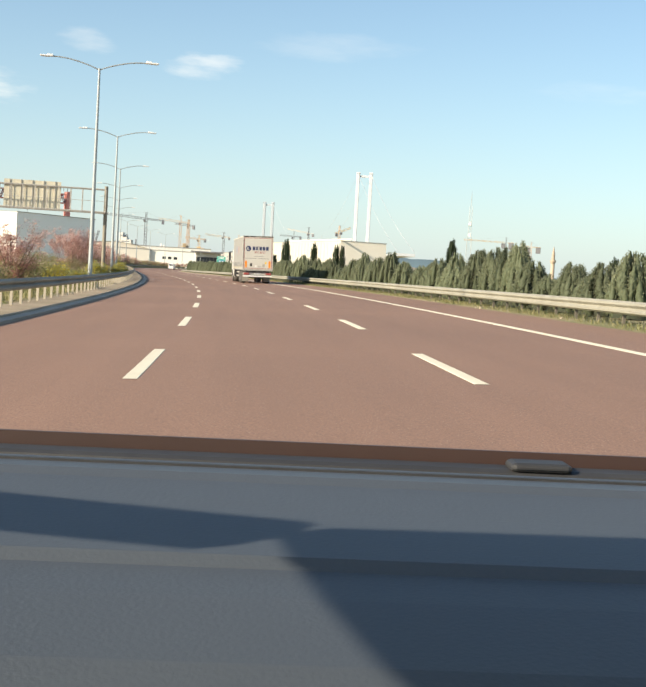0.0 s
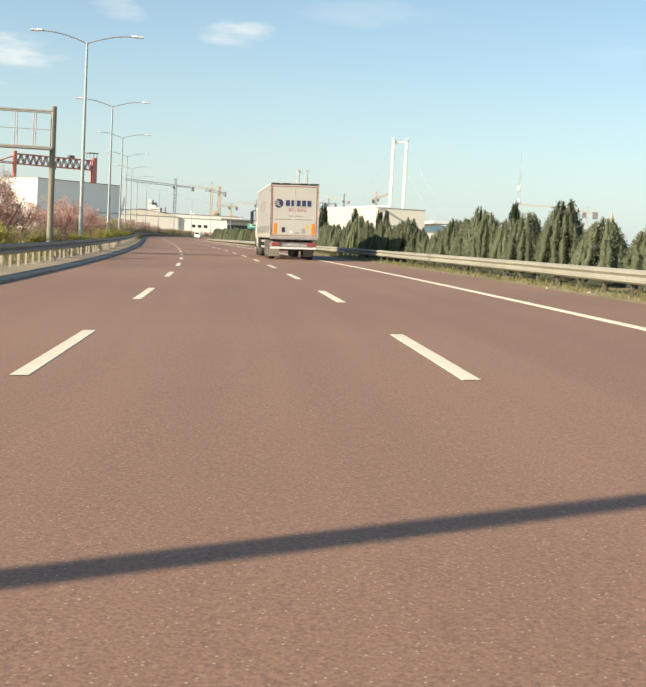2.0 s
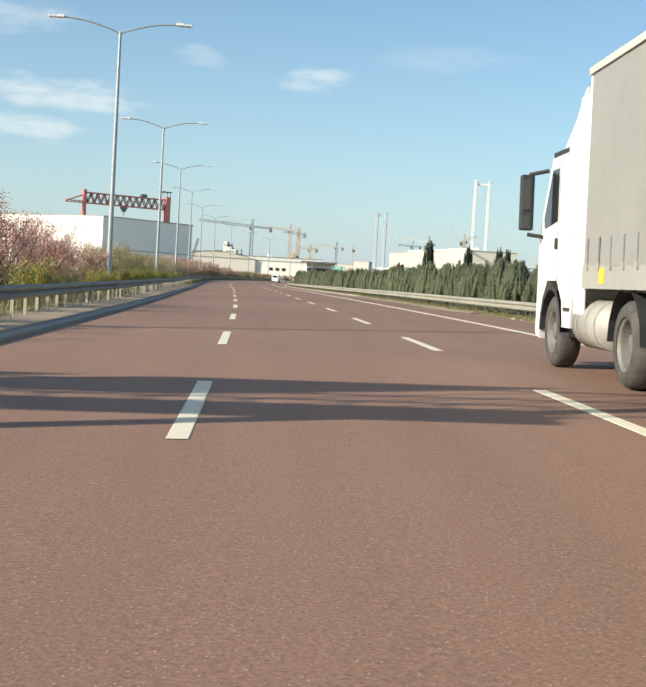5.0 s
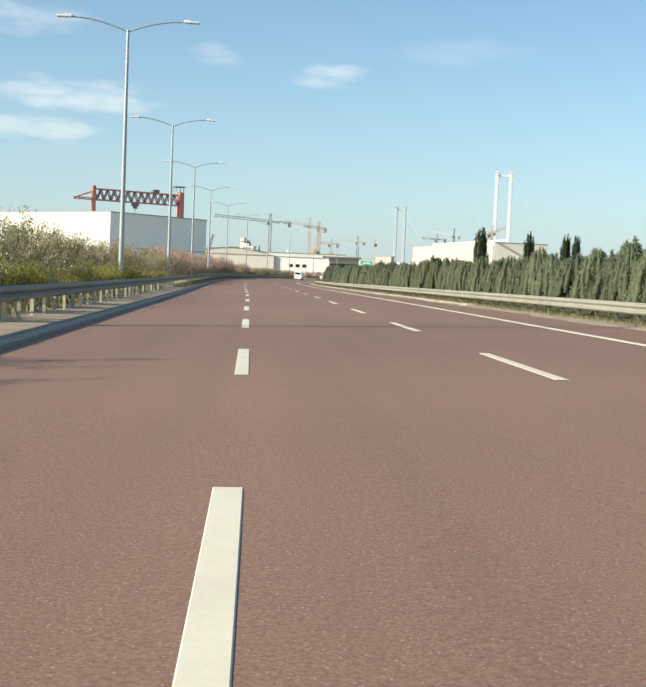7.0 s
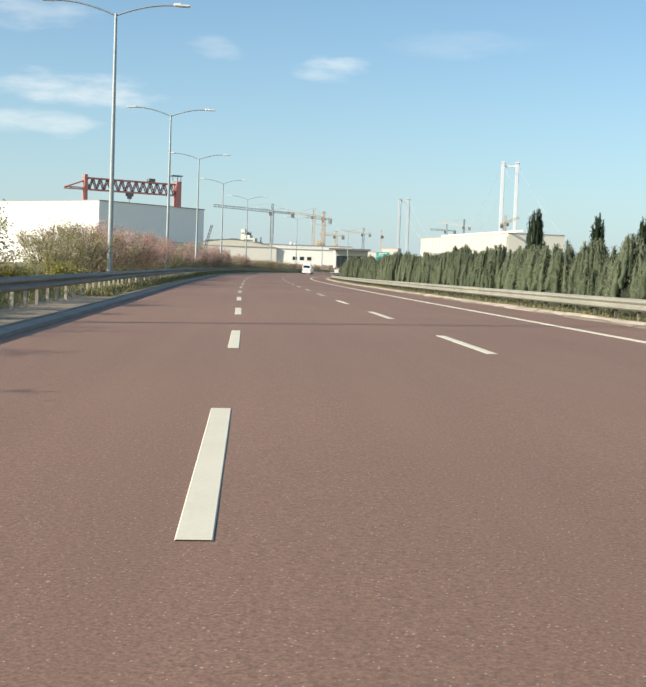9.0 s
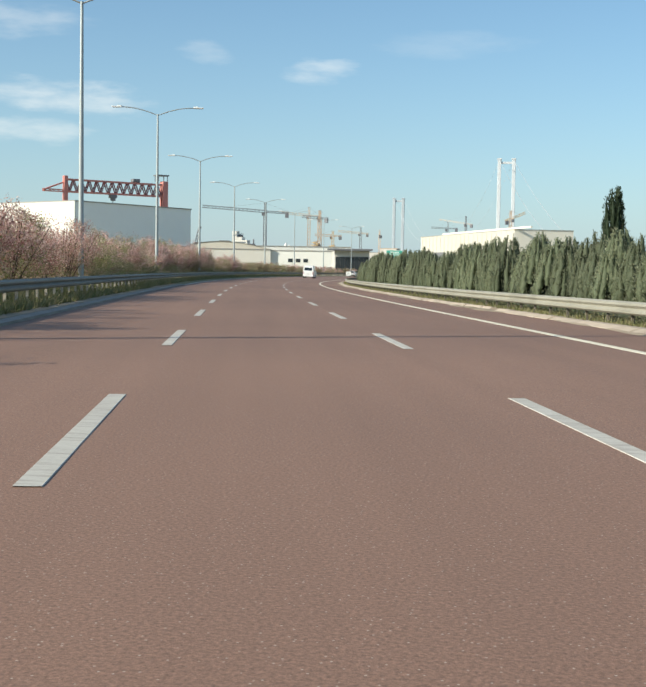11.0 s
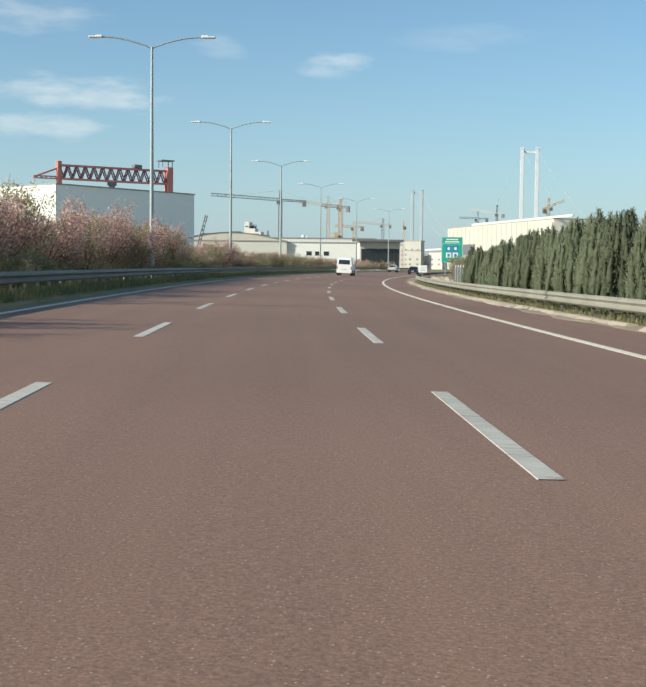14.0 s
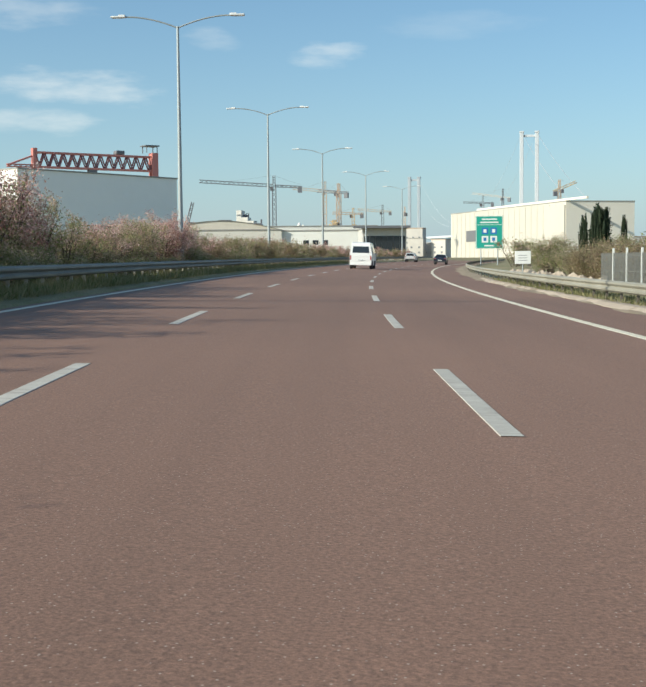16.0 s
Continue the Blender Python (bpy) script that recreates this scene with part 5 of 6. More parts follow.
def wheel(parent, x, y, r, wide, side, rim_mat=None):
    """A wheel: tyre with a rounded shoulder, dished rim, hub and nuts. side: +1 when its outer face looks right."""
    w = wide / 2
    bm = ring([(-w, r * 0.62), (-w, r * 0.86), (-w * 0.8, r * 0.97), (-w * 0.3, r), (w * 0.3, r), (w * 0.8, r * 0.97), (w, r * 0.86), (w, r * 0.62)], 28)
    t = part("wheel", bm, RUBBER, parent, smooth=True)
    t.location = (x, y, r)
    bm = ring([(side * w * 0.98, r * 0.64), (side * w * 0.85, r * 0.56), (side * w * 0.35, r * 0.50), (side * w * 0.30, r * 0.26), (side * w * 0.75, r * 0.22), (side * w * 0.78, 0.001)], 28)
    for i in range(8):
        a = i * math.pi / 4
        tube(bm, (side * w * 0.30, r * 0.36 * math.cos(a), r * 0.36 * math.sin(a)), (side * w * 0.42, r * 0.36 * math.cos(a), r * 0.36 * math.sin(a)), r * 0.035, None, 6)
    bmesh.ops.recalc_face_normals(bm, faces=bm.faces)
    part("rim", bm, rim_mat or RIM, t)
    return t


def plate_part(name, parent, mat, x, y, z, sx, sy, sz, label="", bevel=0.0):
    bm = bmesh.new()
    box(bm, x, y, z, sx, sy, sz, bevel=bevel)
    return part(name, bm, mat, parent, label)


def lettering(text, size, mat, parent, m, name="lettering", label=""):
    cu = bpy.data.curves.new("lettering", "FONT")
    cu.body, cu.size, cu.extrude, cu.align_x, cu.align_y = text, size, 0.002, "CENTER", "CENTER"
    tmp = new("lettering", cu)
    me = bpy.data.meshes.new_from_object(tmp.evaluated_get(bpy.context.evaluated_depsgraph_get()))
    bpy.data.objects.remove(tmp)
    me.materials.clear()
    me.materials.append(mat)
    ob = part(name, me, None, parent, label)
    ob.matrix_basis = m
    return ob


truck = thing("articulated_lorry", on_road(102.0, 5.85, 0.004, -0.6, True), "white tractor unit with a grey curtain sided trailer, dusty", "lorry")
# trailer: y runs forward from its rear doors
HALF = 1.26
for sgn in (-1, 1):
    bm = bmesh.new()
    box(bm, sgn * HALF / 2, 0.03, 2.56, HALF - 0.03, 0.06, 2.72, bevel=0.008)
    door = part("rear_door", bm, DOOR_GREY, truck, "grey rear door of the trailer")
    plate_part("reflective_tape", door, TAPE_RED, sgn * (HALF - 0.09), -0.004, 2.56, 0.036, 0.006, 2.60, "red and white reflective tape")
    plate_part("reflective_tape", door, TAPE_RED, sgn * (HALF - 0.11) / 2, -0.004, 3.842, HALF - 0.115, 0.006, 0.036)
    plate_part("reflective_tape", door, TAPE_RED, sgn * (HALF - 0.11) / 2, -0.004, 1.278, HALF - 0.115, 0.006, 0.034)
    plate_part("marker_board", door, ORANGE, sgn * (HALF - 0.26), -0.006, 1.63, 0.17, 0.012, 0.56, "upright orange marker board", 0.004)
    for z in (1.55, 2.2, 2.9, 3.6):
        plate_part("hinge", door, DUSTY_METAL, sgn * (HALF - 0.01), -0.02, z, 0.10, 0.03, 0.06)
    plate_part("corner_post", truck, DOOR_GREY, sgn * (HALF + 0.012), 0.06, 2.56, 0.03, 0.16, 2.78)
for i, x in enumerate((-1.0, -0.45, 0.45, 1.0)):
    plate_part("roof_latch", truck, BLACK_PLASTIC, x, 0.01, 3.975, 0.42, 0.08, 0.06, bevel=0.01)
plate_part("door_strip", truck, DOOR_GREY, 0, -0.003, 2.56, 0.05, 0.008, 2.70, bevel=0.002)
plate_part("roof_beam", truck, DUSTY_METAL, 0, 0.12, 4.0, 2 * HALF + 0.04, 0.2, 0.05, bevel=0.01)
plate_part("vent_hatch", truck, BLACK_PLASTIC, -0.56, -0.003, 1.58, 0.17, 0.012, 0.26, "small black square hatch", 0.004)
plate_part("yellow_sticker", truck, YELLOW_TAG, 0.68, -0.002, 1.74, 0.15, 0.004, 0.17)
plate_part("grey_sticker", truck, DUSTY_METAL, 0.50, -0.002, 1.52, 0.20, 0.004, 0.26)
plate_part("label_strip", truck, PRINT_GREY, 0.12, -0.002, 1.42, 0.28, 0.004, 0.05)
plate_part("round_sticker", truck, PLATE, -0.16, -0.002, 1.47, 0.12, 0.004, 0.14)
# printed mark on the doors: disc with pale waves, and plain blocks
bm = bmesh.new()
bmesh.ops.create_cone(bm, cap_ends=True, segments=32, radius1=0.235, radius2=0.235, depth=0.006, matrix=Matrix.Translation((-0.82, -0.002, 2.95)) @ Matrix.Rotation(radians(90), 4, "X"))
mark = part("printed_disc", bm, LETTER_BLUE, truck, "dark blue printed disc with pale waves")
for i, (dx, dz, w) in enumerate(((-0.09, 0.10, 0.22), (-0.12, 0.01, 0.26), (-0.06, -0.09, 0.30))):
    bm = bmesh.new()
    pts = [(-0.82 + dx - w / 2 + w * k / 8, dz + 2.95 + 0.035 * math.sin(k / 8 * 5.0)) for k in range(9)]
    for (x0, z0), (x1, z1) in zip(pts, pts[1:]):
        vs = [bm.verts.new(p) for p in ((x0, -0.0075, z0 - 0.02), (x1, -0.0075, z1 - 0.02), (x1, -0.0075, z1 + 0.02), (x0, -0.0075, z0 + 0.02))]
        bm.faces.new(vs)
    part("wave", bm, DOOR_GREY, mark)
for i in range(5):
    plate_part("printed_block", truck, LETTER_BLUE, -0.35 + 0.282 * i, -0.002, 2.97, 0.215, 0.004, 0.31)
plate_part("printed_rule", truck, PRINT_GREY, 0.22, -0.002, 2.765, 1.38, 0.004, 0.012)
lettering("BIG BAG", 0.25, TAPE_RED, truck, Matrix.Translation((0.17, -0.002, 2.62)) @ Matrix.Rotation(radians(90), 4, "X"), label="red lettering")
for x, z, w in ((0.08, 2.30, 0.80), (-0.58, 2.12, 0.92), (0.48, 2.12, 0.92)):
    plate_part("printed_bar", truck, FADED_PRINT, x, -0.002, z, w, 0.004, 0.035)
# sides and roof
for sgn in (-1, 1):
    bm = bmesh.new()
    n = 34
    lo, hi = [], []
    for i in range(n + 1):
        y = 0.16 + 13.3 * i / n
        bulge = 0.0 if 3.6 < y < 10.9 else 0.012 * math.sin(i * 1.9) + 0.010 * math.sin(i * 0.7)
        lo.append(bm.verts.new((sgn * (HALF + 0.022 + bulge * 0.4), y, 1.43)))
        hi.append((bm.verts.new((sgn * (HALF + 0.012 + bulge), y, 2.7)), bm.verts.new((sgn * (HALF + 0.004), y, 3.93))))
    for i in range(n):
        for a, b, c, d in ((lo[i], lo[i + 1], hi[i + 1][0], hi[i][0]), (hi[i][0], hi[i + 1][0], hi[i + 1][1], hi[i][1])):
            bm.faces.new((a, b, c, d) if sgn > 0 else (d, c, b, a))
    curtain = part("curtain", bm, TARP, truck, "grey tarpaulin side curtain", True)
    for i in range(25):
        y = 0.45 + 0.535 * i
        plate_part("strap", curtain, PRINT_GREY, sgn * (HALF + 0.026), y, 1.62, 0.012, 0.045, 0.34)
        plate_part("buckle", curtain, DUSTY_METAL, sgn * (HALF + 0.034), y, 1.43, 0.02, 0.07, 0.09)
    plate_part("side_rail", truck, SIDE_BOARD, sgn * (HALF - 0.01), 6.8, 1.30, 0.06, 13.5, 0.30)
    plate_part("top_rail", truck, DOOR_GREY, sgn * HALF, 6.8, 3.95, 0.07, 13.5, 0.09)
    for y in (3.4, 6.6, 9.8, 12.6):
        plate_part("side_marker", truck, YELLOW_TAG, sgn * (HALF + 0.024), y, 1.31, 0.008, 0.22, 0.20)
    # side guard under the trailer
    for z in (0.62, 0.95):
        plate_part("side_guard", truck, DUSTY_METAL, sgn * (HALF - 0.03), 6.9, z, 0.03, 3.4, 0.12)
# printed marks along the curtain
for x in (-HALF - 0.013,):
    for y, w, mat in ((8.3, 1.75, PALE_BLUE), (5.5, 1.75, PALE_RED)):
        for i in range(5):
            plate_part("printed_block", truck, mat, x, y + w / 2 - w * (i + 0.5) / 5, 2.9, 0.006, w / 5 - 0.09, 0.62)
        bm = ring([(-0.003, 0.40), (0.003, 0.40), (0.003, 0.29), (-0.003, 0.29), (-0.003, 0.40)], 26)
        r_ = part("printed_ring", bm, mat, truck)
        r_.location = (x, y + w / 2 + 0.55, 2.8)
        plate_part("printed_bar", truck, FADED_PRINT, x, y + 0.1, 2.42, 0.005, 1.6, 0.05)
plate_part("roof", truck, WHITE_PAINT, 0, 6.8, 3.985, 2 * HALF - 0.06, 13.45, 0.03)
plate_part("front_wall", truck, WHITE_PAINT, 0, 13.55, 2.56, 2 * HALF, 0.10, 2.8, bevel=0.02)
plate_part("floor", truck, TRUCK_FRAME, 0, 6.8, 1.16, 2 * HALF - 0.12, 13.5, 0.08)
for x in (-0.45, 0.45):
    plate_part("chassis_beam", truck, TRUCK_FRAME, x, 6.2, 0.97, 0.14, 11.8, 0.32)
plate_part("rear_sill", truck, DUSTY_METAL, 0, 0.02, 1.13, 2 * HALF, 0.14, 0.12, bevel=0.01)
for x in (-0.95, -0.55, -0.18, 0.2, 0.58, 0.96):
    plate_part("lock_handle", truck, BLACK_PLASTIC, x, -0.04, 1.06, 0.30, 0.06, 0.05, bevel=0.01)
bar = plate_part("bumper_bar", truck, PLATE, 0, 0.06, 0.62, 2.44, 0.10, 0.11, "pale underrun bumper bar", 0.015)
plate_part("light_panel", truck, DUSTY_METAL, 0, 0.12, 0.82, 2.40, 0.05, 0.24, bevel=0.01)
for sgn in (-1, 1):
    lamp = plate_part("tail_lamp", truck, TAIL_RED, sgn * 0.93, 0.07, 0.82, 0.46, 0.08, 0.17, "red tail lamp cluster", 0.02)
    plate_part("lens", lamp, TAPE_RED, sgn * 1.10, 0.025, 0.82, 0.08, 0.012, 0.13)
    plate_part("mudflap", truck, DUSTY_FLAP, sgn * 0.92, 1.62, 0.52, 0.56, 0.03, 0.72)
    for y in (2.35, 3.66, 4.97):
        plate_part("mudguard", truck, BLACK_PLASTIC, sgn * 0.98, y, 1.10, 0.44, 0.95, 0.03, bevel=0.01)
plate_part("number_plate", truck, PLATE, 0.0, 0.085, 0.83, 0.52, 0.012, 0.12, "white plate with dark bars")
for i in range(4):
    plate_part("plate_bar", truck, PRINT_GREY, -0.17 + 0.115 * i, 0.076, 0.83, 0.07, 0.004, 0.07)
for y in (2.35, 3.66, 4.97):
    bm = bmesh.new()
    tube(bm, (-1.1, y, 0.52), (1.1, y, 0.52), 0.07)
    part("axle", bm, TRUCK_FRAME, truck)
    for sgn in (-1, 1):
        wheel(truck, sgn * 1.03, y, 0.52, 0.39, sgn)
plate_part("pallet_box", truck, TRUCK_FRAME, 0, 7.4, 0.75, 2.2, 1.6, 0.6, bevel=0.02)
for sgn in (-1, 1):
    bm = bmesh.new()
    tube(bm, (sgn * 0.75, 10.2, 0.1), (sgn * 0.75, 10.2, 1.1), 0.07)
    box(bm, sgn * 0.75, 10.2, 0.06, 0.28, 0.28, 0.05)
    part("landing_leg", bm, TRUCK_FRAME, truck)
# tractor unit
C0 = 14.15
bm = bmesh.new()
outline = [(C0, 1.05), (C0, 3.05), (C0 + 0.15, 3.12), (C0 + 1.45, 3.05), (C0 + 2.02, 2.2), (C0 + 2.18, 1.75), (C0 + 2.24, 0.45), (C0 + 1.95, 0.38), (C0 + 1.86, 0.95), (C0 + 1.55, 1.25), (C0 + 0.95, 1.25), (C0 + 0.62, 0.95), (C0 + 0.55, 0.6), (C0 + 0.1, 0.6)]
rows = []
for x, k in ((-1.245, 0), (-1.20, 0.05), (1.20, 0.05), (1.245, 0)):
    rows.append([bm.verts.new((x, y, z)) for y, z in outline])
for p, q in zip(rows, rows[1:]):
    for i in range(len(outline)):
        j = (i + 1) % len(outline)
        bm.faces.new((p[i], p[j], q[j], q[i]))
bm.faces.new(rows[0][::-1])
bm.faces.new(rows[-1])
bmesh.ops.recalc_face_normals(bm, faces=bm.faces)
cab = part("cab", bm, WHITE_PAINT, truck, "white sleeper cab")
bm = bmesh.new()
vs = []
for x in (-1.18, 1.18):
    vs.append([bm.verts.new((x * k, y, z)) for y, z, k in ((C0, 3.08, 1), (C0, 3.86, 0.98), (C0 + 0.3, 3.80, 0.95), (C0 + 0.85, 3.5, 0.92), (C0 + 1.5, 3.06, 0.95))])
for i in range(5):
    j = (i + 1) % 5
    bm.faces.new((vs[0][i], vs[0][j], vs[1][j], vs[1][i]))
bm.faces.new(vs[0][::-1])
bm.faces.new(vs[1])
bmesh.ops.recalc_face_normals(bm, faces=bm.faces)
part("wind_deflector", bm, WHITE_PAINT, cab, "white roof wind deflector")
for sgn in (-1, 1):
    plate_part("visor_strip", cab, BLACK_PLASTIC, sgn * 1.235, C0 + 0.95, 3.07, 0.03, 0.9, 0.07)
    bm = bmesh.new()
    v = [bm.verts.new((sgn * 1.252, y, z)) for y, z in ((C0 + 1.02, 2.10), (C0 + 1.02, 2.86), (C0 + 1.42, 2.86), (C0 + 1.88, 2.18), (C0 + 1.84, 2.02))]
    bm.faces.new(v if sgn > 0 else v[::-1])
    part("side_window", bm, CAR_GLASS, cab)
    plate_part("door_handle", cab, BLACK_PLASTIC, sgn * 1.255, C0 + 1.05, 1.78, 0.02, 0.12, 0.16)
    plate_part("door_seam", cab, PRINT_GREY, sgn * 1.247, C0 + 0.95, 2.1, 0.006, 0.012, 1.7)
    plate_part("fairing", truck, WHITE_PAINT, sgn * 1.22, C0 - 0.28, 2.25, 0.04, 0.5, 2.9, bevel=0.01)
    mirror = plate_part("mirror", cab, BLACK_PLASTIC, sgn * 1.50, C0 + 2.02, 2.42, 0.21, 0.12, 0.84, "tall black door mirror", 0.03)
    plate_part("mirror_glass", mirror, CAR_GLASS, sgn * 1.50, C0 + 1.948, 2.54, 0.16, 0.01, 0.46)
    plate_part("mirror_glass", mirror, CAR_GLASS, sgn * 1.50, C0 + 1.948, 2.13, 0.16, 0.01, 0.20)
    bm = bmesh.new()
    tube(bm, (sgn * 1.2, C0 + 1.9, 2.9), (sgn * 1.48, C0 + 2.0, 2.84), 0.03)
    tube(bm, (sgn * 1.2, C0 + 1.95, 1.9), (sgn * 1.48, C0 + 2.0, 1.94), 0.03)
    part("mirror_arm", bm, BLACK_PLASTIC, mirror)
    bm = bmesh.new()
    for i in range(9):
        a0, a1 = math.pi * i / 9, math.pi * (i + 1) / 9
        v = [bm.verts.new((sgn * x, C0 + 1.25 + r * math.cos(a), 0.52 + r * math.sin(a))) for x, a, r in ((1.258, a0, 0.60), (1.258, a1, 0.60), (0.9, a1, 0.60), (0.9, a0, 0.60))]
        bm.faces.new(v)
        v = [bm.verts.new((sgn * 1.258, C0 + 1.25 + r * math.cos(a), 0.52 + r * math.sin(a))) for a, r in ((a0, 0.60), (a1, 0.60), (a1, 0.68), (a0, 0.68))]
        bm.faces.new(v)
    part("wheel_arch", bm, BLACK_PLASTIC, truck)
    wheel(truck, sgn * 1.05, C0 + 1.25, 0.52, 0.33, sgn)
    wheel(truck, sgn * 0.93, C0 - 2.45, 0.52, 0.60, sgn)
    bm = bmesh.new()
    for i in range(8):
        a0, a1 = math.pi * i / 8, math.pi * (i + 1) / 8
        v = [bm.verts.new((sgn * x, C0 - 2.45 + 0.66 * math.cos(a), 0.52 + 0.66 * math.sin(a))) for x, a in ((1.25, a0), (1.25, a1), (0.6, a1), (0.6, a0))]
        bm.faces.new(v)
    part("mudguard", bm, BLACK_PLASTIC, truck)
    bm = bmesh.new()
    bmesh.ops.create_cone(bm, cap_ends=True, segments=20, radius1=0.33, radius2=0.33, depth=1.35, matrix=Matrix.Translation((sgn * 0.93, C0 - 0.75, 0.68)) @ Matrix.Rotation(radians(90), 4, "X"))
    tank = part("fuel_tank", bm, DUSTY_METAL, truck, "dusty metal fuel tank", True)
    for y in (C0 - 1.2, C0 - 0.75, C0 - 0.3):
        bm = ring([(-0.03, 0.335), (0.03, 0.335)], 20)
        st = part("tank_strap", bm, DUSTY_METAL, tank)
        st.matrix_basis = Matrix.Translation((sgn * 0.93, y, 0.68)) @ Matrix.Rotation(radians(90), 4, "Z")
    for z in (0.5, 0.85):
        plate_part("step", truck, BLACK_PLASTIC, sgn * 1.15, C0 + 0.32, z, 0.2, 0.38, 0.06, bevel=0.01)
plate_part("windscreen", cab, CAR_GLASS, 0, C0 + 1.76, 2.66, 2.2, 0.02, 0.9)
plate_part("grille", cab, BLACK_PLASTIC, 0, C0 + 2.235, 1.2, 1.7, 0.03, 0.8)
for x in (-0.42, 0.42):
    plate_part("tractor_beam", truck, TRUCK_FRAME, x, C0 - 1.1, 0.92, 0.1, 4.6, 0.28)
bm = bmesh.new()
for i in range(26):
    a0, a1 = i * 1.2, (i + 1) * 1.2
    tube(bm, (-0.6 + 0.01 * i, C0 - 0.3 + 0.09 * math.cos(a0), 1.55 - 0.012 * i + 0.09 * math.sin(a0)), (-0.59 + 0.01 * i, C0 - 0.3 + 0.09 * math.cos(a1), 1.54 - 0.012 * i + 0.09 * math.sin(a1)), 0.012, None, 5)
part("air_hose", bm, TAPE_RED, truck, "coiled red air hose")


def car_shell(outline, half, roof_half, belt):
    """A car body from its side outline (y, z): flanks lean in above the belt line."""
    bm = bmesh.new()
    rows = []
    for sgn in (-1, 1):
        for k in (1.0, 0.955):
            row = []
            for y, z in outline:
                u = max(0.0, (z - belt)) / max(0.01, max(p[1] for p in outline) - belt)
                h = half + (roof_half - half) * u ** 0.9
                low = 0.95 if z < 0.35 else 1.0
                row.append(bm.verts.new((sgn * h * low * k, y, z + (0.02 if k < 1 and z > belt else 0.0))))
            rows.append(row)
    order = [rows[0], rows[1], rows[3], rows[2]]
    n = len(outline)
    for p, q in zip(order, order[1:]):
        for i in range(n):
            j = (i + 1) % n
            bm.faces.new((p[i], p[j], q[j], q[i]))
    bm.faces.new(order[0][::-1])
    bm.faces.new(order[-1])
    bmesh.ops.recalc_face_normals(bm, faces=bm.faces)
    return bm


def panel(parent, name, pts, mat, label=""):
    bm = bmesh.new()
    bm.faces.new([bm.verts.new(p) for p in pts])
    return part(name, bm, mat, parent, label)


def vehicle(name, m, label, category, paint, outline, half, roof_half, belt, rear, wheels, r, windows_side, lamp_z, lamp_w, lamp_h, plate_z):
    """rear: (y, low, high, half low, half high) of the rear window."""
    v = thing(name, m, label, category)
    body = part("body", car_shell(outline, half, roof_half, belt), paint, v)
    y0, z0, z1, h0, h1 = rear
    dy = 0.02
    panel(v, "rear_window", [(-h0, y0 - dy, z0), (h0, y0 - dy, z0), (h1, y0 + (z1 - z0) * windows_side[0] - dy, z1), (-h1, y0 + (z1 - z0) * windows_side[0] - dy, z1)], CAR_GLASS)
    for sgn in (-1, 1):
        for pts in windows_side[1:]:
            out = []
            for y, z in pts:
                u = max(0.0, z - belt) / max(0.01, max(p[1] for p in outline) - belt)
                out.append((sgn * (half + (roof_half - half) * u ** 0.9 + 0.006), y, z))
            panel(v, "side_window", out if sgn > 0 else out[::-1], CAR_GLASS)
        plate_part("tail_lamp", v, TAIL_RED, sgn * (half - lamp_w / 2 - 0.03), 0.03, lamp_z, lamp_w, 0.10, lamp_h, "red tail lamp", 0.01)
        plate_part("door_mirror", v, paint, sgn * (half + 0.09), outline[0][0] + wheels[1] - 0.2, belt + 0.08, 0.18, 0.10, 0.14, bevel=0.02)
        for y in wheels:
            wheel(v, sgn * (half - 0.13), y, r, 0.22, sgn)
            bm = ring([(sgn * (half + 0.004), r * 1.16), (sgn * (half - 0.2), r * 1.16), (sgn * (half - 0.2), 0.01)], 20)
            a = part("wheel_arch", bm, BLACK_PLASTIC, v)
            a.location = (0, y, r)
    plate_part("rear_bumper", v, BLACK_PLASTIC if name != "van" else paint, 0, 0.02, 0.42, 2 * half - 0.1, 0.14, 0.20, bevel=0.03)
    pl = plate_part("number_plate", v, PLATE, 0, -0.055, plate_z, 0.52, 0.012, 0.115, "white plate with dark bars")
    for i in range(4):
        plate_part("plate_bar", pl, PRINT_GREY, -0.17 + 0.115 * i, -0.064, plate_z, 0.07, 0.004, 0.06)
    return v


vehicle("van", on_road(459.5, 1.05, 0.006, -1.0, True), "white high roofed panel van with a dark rear window", "van", WHITE_PAINT,
        [(0.0, 0.32), (-0.02, 1.2), (0.06, 2.05), (0.16, 2.26), (0.5, 2.33), (3.4, 2.28), (3.75, 2.1), (4.35, 1.35), (5.05, 1.05), (5.2, 0.7), (5.15, 0.3)], 0.99, 0.80, 1.2,
        (0.0, 1.42, 1.98, 0.74, 0.68), (0.95, 4.15), 0.34, (0.10, [(3.3, 1.4), (3.3, 2.0), (3.7, 2.0), (4.2, 1.4)], [(2.2, 1.4), (2.2, 2.0), (3.15, 2.0), (3.15, 1.4)]), 1.0, 0.13, 0.42, 0.78)
SILVER = material("silver_paint", (0.62, 0.61, 0.58), (0.56, 0.55, 0.52), 0.3, 0.3, grain=(1, 8), mix=0.4, coat=0.3)
